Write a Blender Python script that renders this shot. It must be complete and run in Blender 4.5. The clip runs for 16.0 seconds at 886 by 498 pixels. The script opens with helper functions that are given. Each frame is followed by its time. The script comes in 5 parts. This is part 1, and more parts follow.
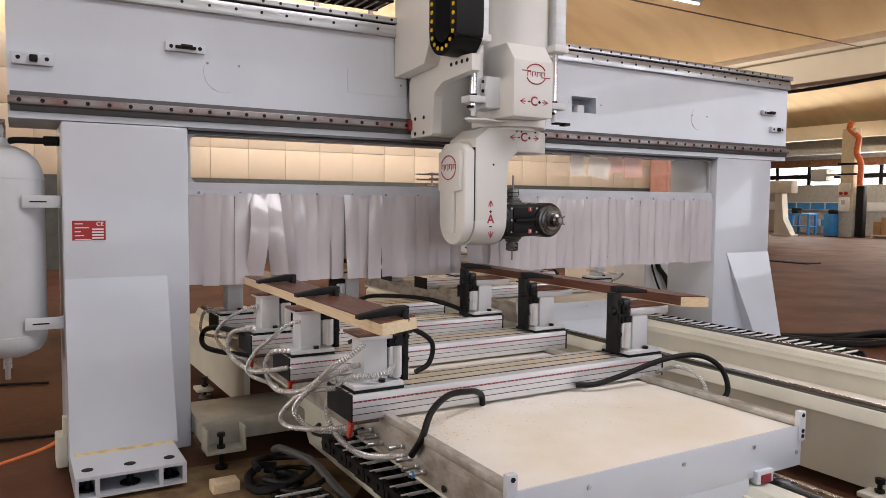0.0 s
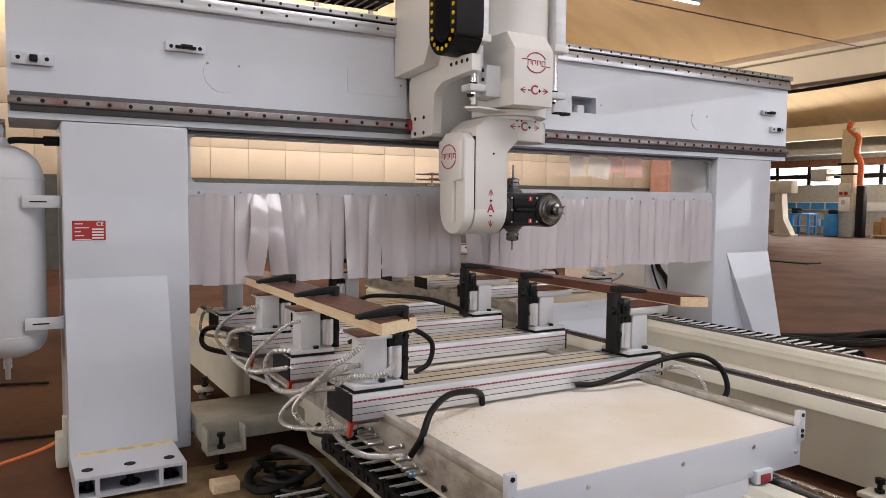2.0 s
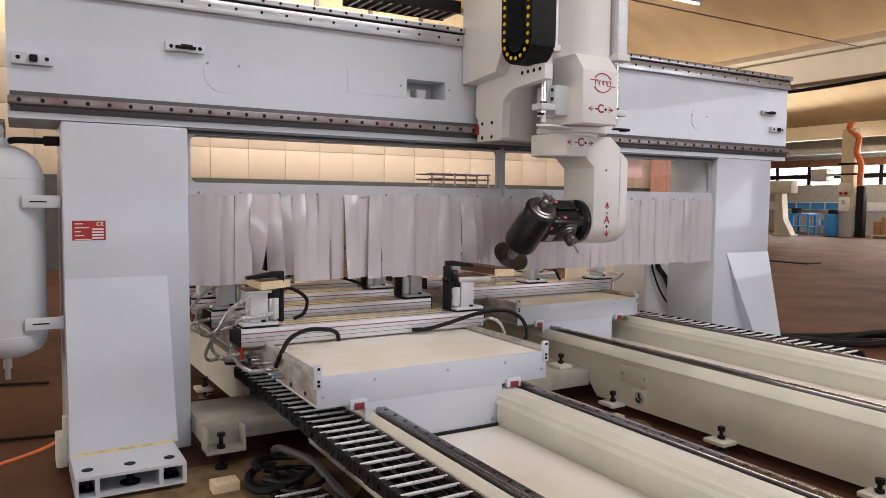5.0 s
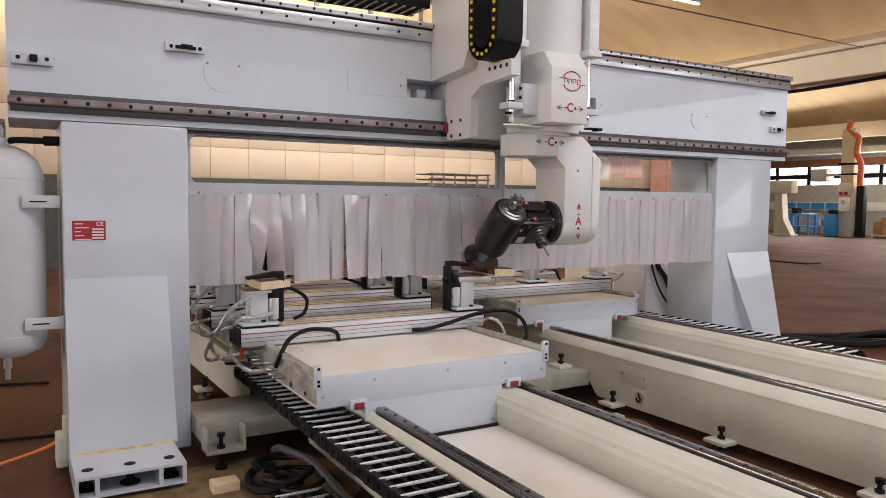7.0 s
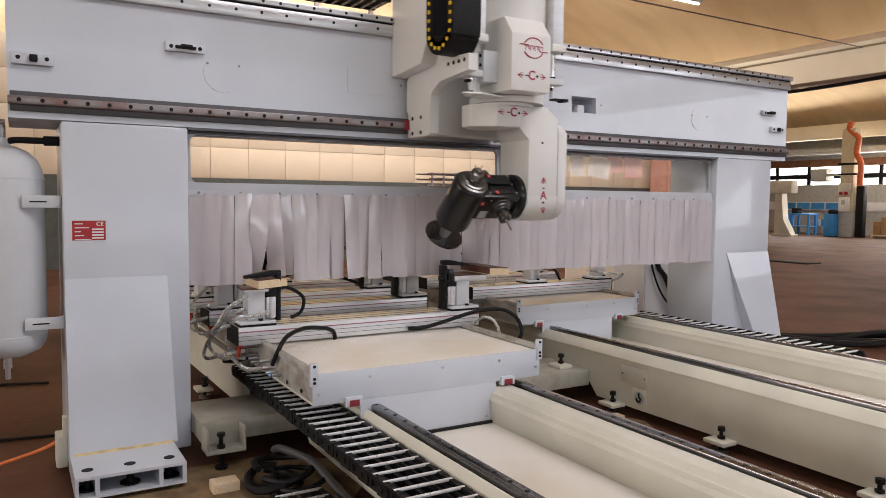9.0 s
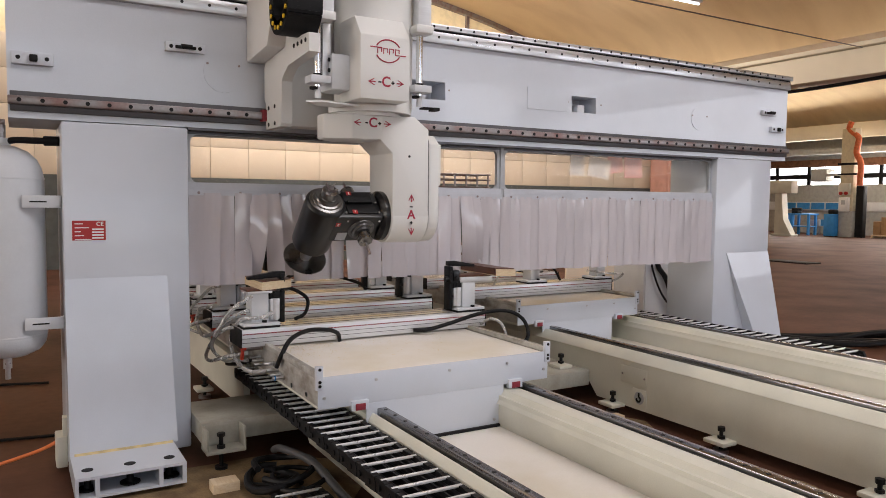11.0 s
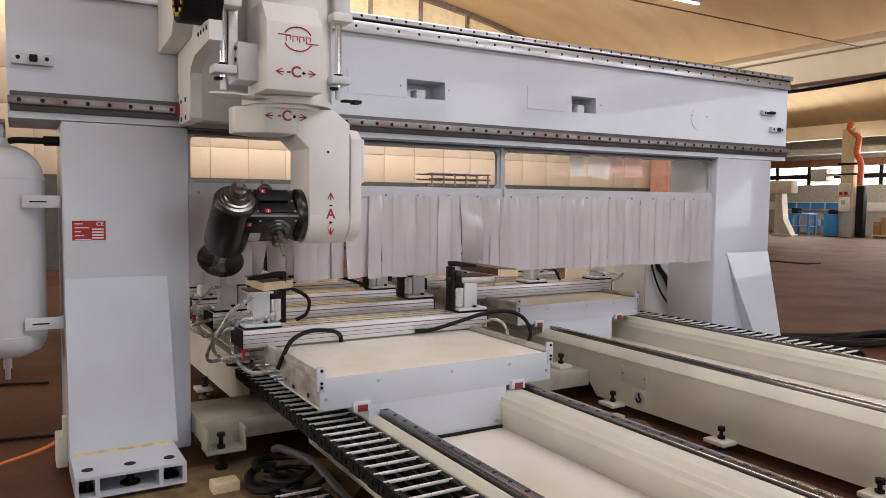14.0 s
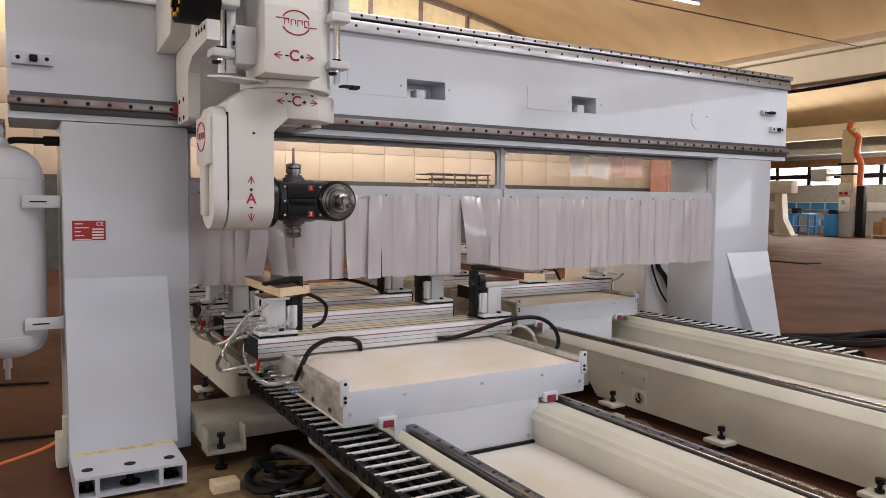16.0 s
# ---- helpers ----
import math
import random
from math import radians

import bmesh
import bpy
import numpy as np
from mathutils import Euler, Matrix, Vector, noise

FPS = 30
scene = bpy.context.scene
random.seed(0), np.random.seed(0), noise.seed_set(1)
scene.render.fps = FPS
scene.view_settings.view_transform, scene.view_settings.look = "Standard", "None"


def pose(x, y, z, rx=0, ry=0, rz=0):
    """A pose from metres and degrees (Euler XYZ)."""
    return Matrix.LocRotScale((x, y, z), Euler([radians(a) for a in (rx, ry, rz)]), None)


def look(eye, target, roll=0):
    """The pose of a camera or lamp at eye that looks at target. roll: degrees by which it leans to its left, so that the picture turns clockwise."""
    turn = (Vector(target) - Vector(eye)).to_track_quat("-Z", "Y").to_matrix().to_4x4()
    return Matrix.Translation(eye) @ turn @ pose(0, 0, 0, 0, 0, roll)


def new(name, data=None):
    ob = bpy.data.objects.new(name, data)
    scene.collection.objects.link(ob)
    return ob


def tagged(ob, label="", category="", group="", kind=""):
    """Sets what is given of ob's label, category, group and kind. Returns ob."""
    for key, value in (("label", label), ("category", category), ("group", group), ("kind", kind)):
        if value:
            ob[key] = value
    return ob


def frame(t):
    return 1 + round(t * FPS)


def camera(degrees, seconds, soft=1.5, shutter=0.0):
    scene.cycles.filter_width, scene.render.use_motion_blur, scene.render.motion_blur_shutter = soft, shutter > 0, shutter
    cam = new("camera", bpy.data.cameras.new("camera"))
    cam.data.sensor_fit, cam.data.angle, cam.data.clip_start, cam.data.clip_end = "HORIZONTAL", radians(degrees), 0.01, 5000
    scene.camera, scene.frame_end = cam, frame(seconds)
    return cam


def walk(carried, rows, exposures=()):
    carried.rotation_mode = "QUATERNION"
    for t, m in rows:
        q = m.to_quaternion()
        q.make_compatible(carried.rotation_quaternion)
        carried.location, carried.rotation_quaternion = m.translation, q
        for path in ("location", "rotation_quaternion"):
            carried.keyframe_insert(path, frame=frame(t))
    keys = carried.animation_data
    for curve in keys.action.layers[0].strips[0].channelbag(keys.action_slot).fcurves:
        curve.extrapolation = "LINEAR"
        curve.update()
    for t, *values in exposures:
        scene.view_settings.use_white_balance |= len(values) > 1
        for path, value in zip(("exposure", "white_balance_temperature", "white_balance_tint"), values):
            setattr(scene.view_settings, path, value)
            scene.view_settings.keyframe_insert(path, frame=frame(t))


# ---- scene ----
cam = camera(62.19, 16.0, soft=0.7, shutter=0.5)
EYE = (0.0, 0.0, 1.5)
VIEW = look(EYE, (2.5111, 4.3111, 1.1704), 0.59)
walk(cam, [(0.0, VIEW), (16.0, VIEW)], exposures=[(0.0, -0.08, 6740, 16.0), (16.0, -0.15, 6740, 16.0)])

# ---- world and light ----
world = bpy.data.worlds.new("hall_sky")
scene.world = world
world.use_nodes = True
wn = world.node_tree.nodes
sky = wn.new("ShaderNodeTexSky")
sky.sky_type, sky.sun_disc = "NISHITA", False
sky.sun_elevation, sky.sun_rotation = radians(42), radians(215)
wn["Background"].inputs[1].default_value = 0.12
world.node_tree.links.new(sky.outputs[0], wn["Background"].inputs[0])


def area_lamp(name, eye, target, w, h, power, colour):
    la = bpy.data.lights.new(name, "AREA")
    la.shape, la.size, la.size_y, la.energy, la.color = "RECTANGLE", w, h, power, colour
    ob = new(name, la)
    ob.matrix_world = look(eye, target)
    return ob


# added daylight fill with no source seen; window_light_far belongs to the far windows
area_lamp("window_light_south", (2, -13.8, 4.0), (3, 0, 2.2), 22, 3.4, 330, (0.82, 0.90, 1.0))
area_lamp("window_light_east", (17, -9.0, 3.9), (2, 4, 1.6), 12, 3.2, 540, (0.84, 0.91, 1.0))
area_lamp("window_light_west", (-13.8, 5, 3.9), (8, 6, 4.6), 16, 3.2, 1250, (1.0, 0.96, 0.88))
area_lamp("window_light_far", (35.8, 18, 2.96), (20, 16, 5.4), 30, 1.0, 2100, (1.0, 0.96, 0.88))
# overhead fill lamps; the vaults have no openings above them
area_lamp("fill_lamp_front", (4, -0.5, 6.9), (4, 0.6, 0), 12, 2.2, 640, (0.95, 0.97, 1.0))
area_lamp("fill_lamp_side", (-4.4, 4.0, 5.3), (2.2, 2.4, 0.6), 4, 1.2, 40, (1.0, 0.97, 0.92))
area_lamp("fill_lamp_back", (6, 14.6, 6.2), (7, 17.0, 1.5), 14, 1.6, 520, (1.0, 0.96, 0.92))
# added to brighten the eaves beam
area_lamp("fill_lamp_middle", (3.0, 8.6, 6.3), (14.6, 9.2, 4.2), 10, 1.2, 280, (1.0, 0.95, 0.86))
area_lamp("fill_lamp_far", (26, 12, 6.6), (26, 14, 0), 8, 20, 1350, (1.0, 0.95, 0.88))


# ---- materials ----
def mat(name, colour, rough=0.5, metal=0.0, vary=0.08, scale=6.0, bump=0.05, bscale=60.0, alt=None, stretch=(1, 1, 1), coat=0.0, world_space=False, island=0.0, spec=0.5):
    """A painted, cast or natural surface: two scales of colour variation, uneven gloss and fine relief."""
    m = bpy.data.materials.new(name)
    m.use_nodes = True
    nt = m.node_tree
    n, L = nt.nodes, nt.links
    b = n["Principled BSDF"]
    b.inputs["Metallic"].default_value = metal
    b.inputs["Specular IOR Level"].default_value = spec
    b.inputs["Coat Weight"].default_value = coat
    tc = n.new("ShaderNodeTexCoord")
    mp = n.new("ShaderNodeMapping")
    mp.inputs["Scale"].default_value = stretch
    L.new(tc.outputs["Object"], mp.inputs[0])
    n1, n2 = n.new("ShaderNodeTexNoise"), n.new("ShaderNodeTexNoise")
    n1.inputs["Scale"].default_value, n1.inputs["Detail"].default_value = scale, 5
    n2.inputs["Scale"].default_value, n2.inputs["Detail"].default_value = bscale, 3
    L.new(mp.outputs[0], n1.inputs[0])
    L.new(mp.outputs[0], n2.inputs[0])
    mix = n.new("ShaderNodeMix")
    mix.data_type = "RGBA"
    c2 = alt or tuple(max(0, c * (1 - 2.2 * vary)) for c in colour)
    mix.inputs[6].default_value, mix.inputs[7].default_value = (*colour, 1), (*c2, 1)
    ramp = n.new("ShaderNodeMapRange")
    ramp.inputs[1].default_value, ramp.inputs[2].default_value = 0.42, 0.72
    L.new(n1.outputs[0], ramp.inputs[0])
    L.new(ramp.outputs[0], mix.inputs[0])
    hsv = n.new("ShaderNodeHueSaturation")
    L.new(mix.outputs[2], hsv.inputs["Color"])
    mr = n.new("ShaderNodeMapRange")
    mr.inputs[3].default_value, mr.inputs[4].default_value = 1 - vary, 1 + vary
    L.new(n2.outputs[0], mr.inputs[0])
    val = mr.outputs[0]
    if island:
        oi = n.new("ShaderNodeObjectInfo")
        ir = n.new("ShaderNodeMapRange")
        ir.inputs[3].default_value, ir.inputs[4].default_value = 1 - island, 1 + island
        L.new(oi.outputs["Random"], ir.inputs[0])
        mul = n.new("ShaderNodeMath")
        mul.operation = "MULTIPLY"
        L.new(val, mul.inputs[0])
        L.new(ir.outputs[0], mul.inputs[1])
        val = mul.outputs[0]
    L.new(val, hsv.inputs["Value"])
    L.new(hsv.outputs[0], b.inputs["Base Color"])
    rr = n.new("ShaderNodeMapRange")
    rr.inputs[3].default_value, rr.inputs[4].default_value = max(0.03, rough - 0.1), min(1, rough + 0.12)
    L.new(n1.outputs[0], rr.inputs[0])
    L.new(rr.outputs[0], b.inputs["Roughness"])
    if bump:
        bp = n.new("ShaderNodeBump")
        bp.inputs["Strength"].default_value, bp.inputs["Distance"].default_value = bump, 0.01
        L.new(n2.outputs[0], bp.inputs["Height"])
        L.new(bp.outputs[0], b.inputs["Normal"])
    return m


def glass(name, colour, rough=0.02, alpha=1.0):
    m = bpy.data.materials.new(name)
    m.use_nodes = True
    b = m.node_tree.nodes["Principled BSDF"]
    b.inputs["Base Color"].default_value = (*colour, 1)
    b.inputs["Roughness"].default_value = rough
    b.inputs["Transmission Weight"].default_value = alpha
    b.inputs["IOR"].default_value = 1.1
    return m


def glow(name, colour, power):
    m = bpy.data.materials.new(name)
    m.use_nodes = True
    b = m.node_tree.nodes["Principled BSDF"]
    b.inputs["Base Color"].default_value = (*colour, 1)
    b.inputs["Emission Color"].default_value = (*colour, 1)
    b.inputs["Emission Strength"].default_value = power
    return m


PAINT = mat("cool_white_paint", (0.605, 0.645, 0.715), 0.34, vary=0.035, scale=2.0, bump=0.04, bscale=180, coat=0.5)
CREAM = mat("cream_paint", (0.66, 0.655, 0.57), 0.36, vary=0.06, scale=2.5, bump=0.05, bscale=160)
# cream base with dirt; its grey tone also paints the shade under the machine
BASEM = mat("dirty_shaded_base_paint", (0.40, 0.40, 0.355), 0.5, vary=0.12, scale=5, alt=(0.27, 0.25, 0.20), bump=0.08)
HEADW = mat("warm_white_paint", (0.73, 0.73, 0.715), 0.35, vary=0.015, scale=3, bump=0.03, bscale=160)
TOPP = mat("cream_panel", (0.82, 0.785, 0.73), 0.5, vary=0.04, scale=2.2, bump=0.06, bscale=120, alt=(0.72, 0.66, 0.54))
ALU = mat("anodised_aluminium", (0.74, 0.75, 0.77), 0.38, metal=0.55, vary=0.05, scale=4, stretch=(0.3, 6, 6), bump=0.04)
ALUP = mat("dusty_aluminium", (0.66, 0.63, 0.56), 0.5, metal=0.35, vary=0.08, scale=8, stretch=(0.5, 4, 4), alt=(0.66, 0.54, 0.33), bump=0.08)
EDGE = mat("dirty_edge_aluminium", (0.46, 0.45, 0.42), 0.45, metal=0.4, vary=0.2, scale=11, stretch=(1, 0.7, 1.4), alt=(0.24, 0.21, 0.17), bump=0.1)
SEAL = mat("dark_red_seal", (0.26, 0.02, 0.035), 0.5, vary=0.1, bump=0.03)
STEEL = mat("ground_steel", (0.58, 0.58, 0.60), 0.3, metal=1.0, vary=0.10, scale=9, stretch=(0.4, 5, 5), bump=0.05)
DSTEEL = mat("oiled_steel", (0.30, 0.28, 0.28), 0.35, metal=0.9, vary=0.2, scale=7, alt=(0.26, 0.16, 0.15), bump=0.05)
NOSE = mat("spindle_steel", (0.20, 0.195, 0.19), 0.27, metal=1.0, vary=0.1, scale=9, bump=0.02)
CHROME = mat("chrome", (0.8, 0.8, 0.82), 0.12, metal=1.0, vary=0.02, bump=0)
# metal of the rail seat; also painted shade below the beam
SEATSHADE = mat("dark_seat_and_shade", (0.11, 0.11, 0.12), 0.4, metal=0.5, vary=0.08, bump=0.05)
RAILBLK = mat("dark_guide_rail", (0.13, 0.13, 0.135), 0.3, metal=0.85, vary=0.15, scale=8, stretch=(3, 0.4, 3), bump=0.05)
BEDRAIL = mat("oiled_bed_rail", (0.30, 0.30, 0.31), 0.2, metal=1.0, vary=0.2, scale=6, stretch=(14, 0.25, 14), alt=(0.10, 0.095, 0.09), bump=0.03)
SILL = mat("grey_sill", (0.50, 0.52, 0.57), 0.42, vary=0.04, bump=0.04)
BRIGHT = mat("bright_aluminium", (0.88, 0.88, 0.88), 0.28, metal=0.35, vary=0.05, bump=0)
BLACK = mat("black_plastic", (0.006, 0.006, 0.007), 0.5, vary=0.2, bump=0.1, spec=0.25)
GLOSSBLK = mat("black_lacquer", (0.008, 0.008, 0.009), 0.30, vary=0.2, bump=0.04, coat=0.12, spec=0.4)
RUBBER = mat("black_rubber", (0.006, 0.006, 0.007), 0.5, vary=0.2, bump=0.1, spec=0.25)
# for dark parts; flat discs and strips of it also paint the shade in holes
DARK = mat("dark_hollow", (0.012, 0.012, 0.013), 0.7, vary=0.1, spec=0.25)
CONDUIT = mat("dark_grey_conduit", (0.07, 0.07, 0.075), 0.5, vary=0.1, bump=0.2)
GREY = mat("grey_paint", (0.42, 0.44, 0.47), 0.5, vary=0.05)
PODW = mat("pod_paint", (0.62, 0.64, 0.67), 0.42, vary=0.03, bump=0.05)
RED = mat("red_plate", (0.42, 0.025, 0.025), 0.4, vary=0.05, bump=0.02)
REDP = mat("red_plastic", (0.62, 0.06, 0.03), 0.4, vary=0.05)
REDINK = mat("red_print", (0.38, 0.02, 0.05), 0.5, vary=0.03, bump=0)
YELLOW = mat("yellow_plastic", (0.85, 0.58, 0.02), 0.4, vary=0.05, bump=0)
ORANGE = mat("orange_duct", (0.72, 0.17, 0.06), 0.5, vary=0.15, scale=10)
ORCABLE = mat("orange_cable", (0.75, 0.20, 0.06), 0.5, vary=0.1)
BLUE = mat("blue_paint", (0.03, 0.25, 0.62), 0.45, vary=0.1)
WHITEI = mat("white_print", (0.8, 0.8, 0.8), 0.5, vary=0.02, bump=0)
PALE = mat("pale_wood", (0.76, 0.62, 0.43), 0.6, vary=0.10, scale=14, stretch=(4, 0.5, 8), alt=(0.68, 0.52, 0.32), bump=0.1)
BROWN = mat("brown_veneer", (0.135, 0.048, 0.026), 0.38, vary=0.12, scale=10, stretch=(8, 0.6, 8), alt=(0.075, 0.032, 0.022), bump=0.05)
FLOOR = mat("red_brown_floor", (0.120, 0.050, 0.030), 0.66, vary=0.25, scale=0.9, alt=(0.062, 0.029, 0.019), bump=0.12, bscale=14, spec=0.18)
SAWDUST = mat("sawdust", (0.25, 0.17, 0.085), 0.9, vary=0.3, scale=7, alt=(0.13, 0.08, 0.045), bump=0.5, bscale=110)
WALLC = mat("cream_wall", (0.80, 0.68, 0.53), 0.8, vary=0.05, scale=1.0, bump=0.05, island=0.035)
DADO = mat("dark_green_dado", (0.10, 0.11, 0.105), 0.6, vary=0.1)
VAULT = mat("tan_vault", (0.86, 0.66, 0.39), 0.85, vary=0.10, scale=0.5, stretch=(1, 3, 1), alt=(0.76, 0.56, 0.32), bump=0.1)
CONCW = mat("white_concrete", (0.66, 0.58, 0.42), 0.8, vary=0.08)
EAVES = mat("cream_eaves_paint", (0.86, 0.80, 0.66), 0.7, vary=0.05, scale=0.8)
GREYW = mat("grey_wall", (0.40, 0.40, 0.38), 0.8, vary=0.08)
RUST = mat("rust_band", (0.28, 0.12, 0.06), 0.7, vary=0.2)
LUNET = mat("yellow_panel", (0.80, 0.68, 0.42), 0.5, vary=0.08, island=0.12)
CARD = mat("cardboard", (0.36, 0.22, 0.11), 0.8, vary=0.1)
CHIPS = mat("yellow_chips", (0.74, 0.60, 0.32), 0.8, vary=0.15, scale=30, bump=0)
STRIP = mat("strip_vinyl", (0.58, 0.55, 0.585), 0.15, vary=0.04, scale=5, stretch=(1, 1, 0.4), bump=0.6, bscale=7, island=0.07, coat=1.0)
PANE = glass("clear_pane", (0.97, 0.97, 0.96))
HOSE = glass("clear_hose", (0.80, 0.81, 0.81), 0.10, 0.0)
HOSE.node_tree.nodes["Principled BSDF"].inputs["Alpha"].default_value = 0.22
HOSE.node_tree.nodes["Principled BSDF"].inputs["IOR"].default_value = 1.45
COIL = mat("hose_coil", (0.74, 0.75, 0.75), 0.25, metal=0.6, vary=0.1)
PAPER = mat("paper", (0.72, 0.62, 0.52), 0.6, vary=0.08)
PINK = mat("pink_paper", (0.68, 0.36, 0.28), 0.6, vary=0.08)
SKYG = glow("bright_glazing", (0.95, 0.98, 1.0), 4.0)
LAMPG = glow("lamp_tube", (1.0, 0.98, 0.95), 4.0)


# ---- mesh helpers ----
class Geo:
    """Collects solids into one mesh."""

    def __init__(self):
        self.v, self.f, self.s = [], [], []

    def add(self, vs, fs, smooth=False):
        o = len(self.v)
        self.v += [tuple(p) for p in vs]
        self.f += [tuple(i + o for i in q) for q in fs]
        self.s += [smooth] * len(fs)
        return self

    def box(self, x0, x1, y0, y1, z0, z1, b=0.0):
        if x0 > x1: x0, x1 = x1, x0
        if y0 > y1: y0, y1 = y1, y0
        if z0 > z1: z0, z1 = z1, z0
        if b <= 0:
            vs = [(x, y, z) for x in (x0, x1) for y in (y0, y1) for z in (z0, z1)]
            return self.add(vs, [(0, 1, 3, 2), (4, 6, 7, 5), (0, 4, 5, 1), (2, 3, 7, 6), (0, 2, 6, 4), (1, 5, 7, 3)])
        bm = bmesh.new()
        bmesh.ops.create_cube(bm, size=1, matrix=Matrix.LocRotScale(((x0 + x1) / 2, (y0 + y1) / 2, (z0 + z1) / 2), None, (x1 - x0, y1 - y0, z1 - z0)))
        bmesh.ops.bevel(bm, geom=bm.edges[:], offset=min(b, 0.45 * min(x1 - x0, y1 - y0, z1 - z0)), segments=2, profile=0.5, affect="EDGES")
        return self.bm(bm)

    def bm(self, bm, smooth=False):
        bm.verts.index_update()
        self.add([v.co[:] for v in bm.verts], [[v.index for v in f.verts] for f in bm.faces], smooth)
        bm.free()
        return self

    def prism(self, axis, a, b, pts, bev=0.0):
        """A profile of 2D points pulled along an axis; x: (y, z), y: (x, z), z: (x, y)."""
        def at(p, d):
            return {"x": (d, p[0], p[1]), "y": (p[0], d, p[1]), "z": (p[0], p[1], d)}[axis]
        bm = bmesh.new()
        f = bm.faces.new([bm.verts.new(at(p, a)) for p in pts])
        r = bmesh.ops.extrude_face_region(bm, geom=[f])
        mv = Vector(at((0, 0), b)) - Vector(at((0, 0), a))
        for v in r["geom"]:
            if isinstance(v, bmesh.types.BMVert):
                v.co += mv
        bmesh.ops.recalc_face_normals(bm, faces=bm.faces[:])
        if bev:
            bmesh.ops.bevel(bm, geom=bm.edges[:], offset=bev, segments=2, profile=0.5, affect="EDGES", clamp_overlap=True)
        return self.bm(bm)

    def lathe(self, p0, p1, prof, seg=20):
        """Rings (distance, radius) along the line from p0 towards p1, closed at both ends."""
        a = Vector(p0)
        d = (Vector(p1) - a).normalized()
        u = d.orthogonal().normalized()
        w = d.cross(u)
        vs, fs = [], []
        for t, r in prof:
            for k in range(seg):
                g = 2 * math.pi * k / seg
                vs.append(a + d * t + (u * math.cos(g) + w * math.sin(g)) * r)
        for i in range(len(prof) - 1):
            for k in range(seg):
                j = (k + 1) % seg
                fs.append((i * seg + k, i * seg + j, (i + 1) * seg + j, (i + 1) * seg + k))
        self.add(vs, fs, True)
        n = (len(prof) - 1) * seg
        self.add([vs[k] for k in range(seg)], [tuple(range(seg - 1, -1, -1))])
        return self.add([vs[n + k] for k in range(seg)], [tuple(range(seg))])

    def cyl(self, p0, p1, r, seg=16, r2=None):
        h = (Vector(p1) - Vector(p0)).length
        return self.lathe(p0, p1, [(0, r), (h, r if r2 is None else r2)], seg)

    def tube(self, pts, r, seg=8, sub=6):
        path = even_path(smooth_path(pts, sub), max(0.012, r * 0.8))
        rings = []
        up = None
        for i, p in enumerate(path):
            d = (path[min(i + 1, len(path) - 1)] - path[max(i - 1, 0)]).normalized()
            if up is None:
                up = d.orthogonal().normalized()
            up = (up - d * up.dot(d)).normalized()
            w = d.cross(up)
            rings.append([p + (up * math.cos(2 * math.pi * k / seg) + w * math.sin(2 * math.pi * k / seg)) * r for k in range(seg)])
        vs = [q for rg in rings for q in rg]
        fs = [(i * seg + k, i * seg + (k + 1) % seg, (i + 1) * seg + (k + 1) % seg, (i + 1) * seg + k) for i in range(len(path) - 1) for k in range(seg)]
        fs.append(tuple(range(seg - 1, -1, -1)))
        fs.append(tuple(len(vs) - seg + k for k in range(seg)))
        return self.add(vs, fs, True)

    def mesh(self, name):
        me = bpy.data.meshes.new(name)
        me.from_pydata(self.v, [], self.f)
        me.polygons.foreach_set("use_smooth", self.s)
        me.set_sharp_from_angle(angle=radians(38))
        me.update()
        return me


def smooth_path(pts, sub=6):
    """Points of a smooth line through the given ones (Catmull-Rom)."""
    P = [Vector(p) for p in pts]
    P = [2 * P[0] - P[1]] + P + [2 * P[-1] - P[-2]]
    out = []
    for i in range(1, len(P) - 2):
        for k in range(sub):
            t = k / sub
            a, b, c, d = P[i - 1], P[i], P[i + 1], P[i + 2]
            out.append(0.5 * ((2 * b) + (c - a) * t + (2 * a - 5 * b + 4 * c - d) * t * t + (3 * b - a - 3 * c + d) * t ** 3))
    out.append(P[-2])
    return out


def even_path(path, step):
    """The same line, resampled at even steps."""
    out, left = [path[0]], step
    for a, b in zip(path, path[1:]):
        d = (b - a).length
        while d > 0 and left <= d:
            out.append(a + (b - a) * (left / d))
            left += step
        left -= d
    if (out[-1] - path[-1]).length > step * 0.3:
        out.append(path[-1])
    return out


def part(name, geo, material, parent=None, label=""):
    """One mesh object under a thing or part; the mesh is given in the world's axes, shifted by the parent's place."""
    ob = new(name, geo if isinstance(geo, bpy.types.Mesh) else geo.mesh(name))
    if not ob.data.materials:
        ob.data.materials.append(material)
    if parent is not None:
        ob.parent = parent
    return tagged(ob, label) if label else ob


def bolts(name, places, way, r, d, material, parent, seg=10):
    """Bolt heads or holes: one shared mesh, an object for each place; way is the direction that they face."""
    me = Geo().cyl((0, 0, 0), tuple(c * d for c in way), r, seg).mesh(name)
    me.materials.append(material)
    for p in places:
        part(name, me, material, parent).location = p


def thing(name, label, category, group="", at=(0, 0, 0), kind=""):
    """An Empty at the thing's base that parents its parts."""
    ob = new(name)
    ob.empty_display_size = 0.1
    ob.location = at
    return tagged(ob, label, category, group, kind)


def solid(name, geo, material, label, category="", group="", kind=""):
    return tagged(part(name, geo, material), label, category, group, kind)


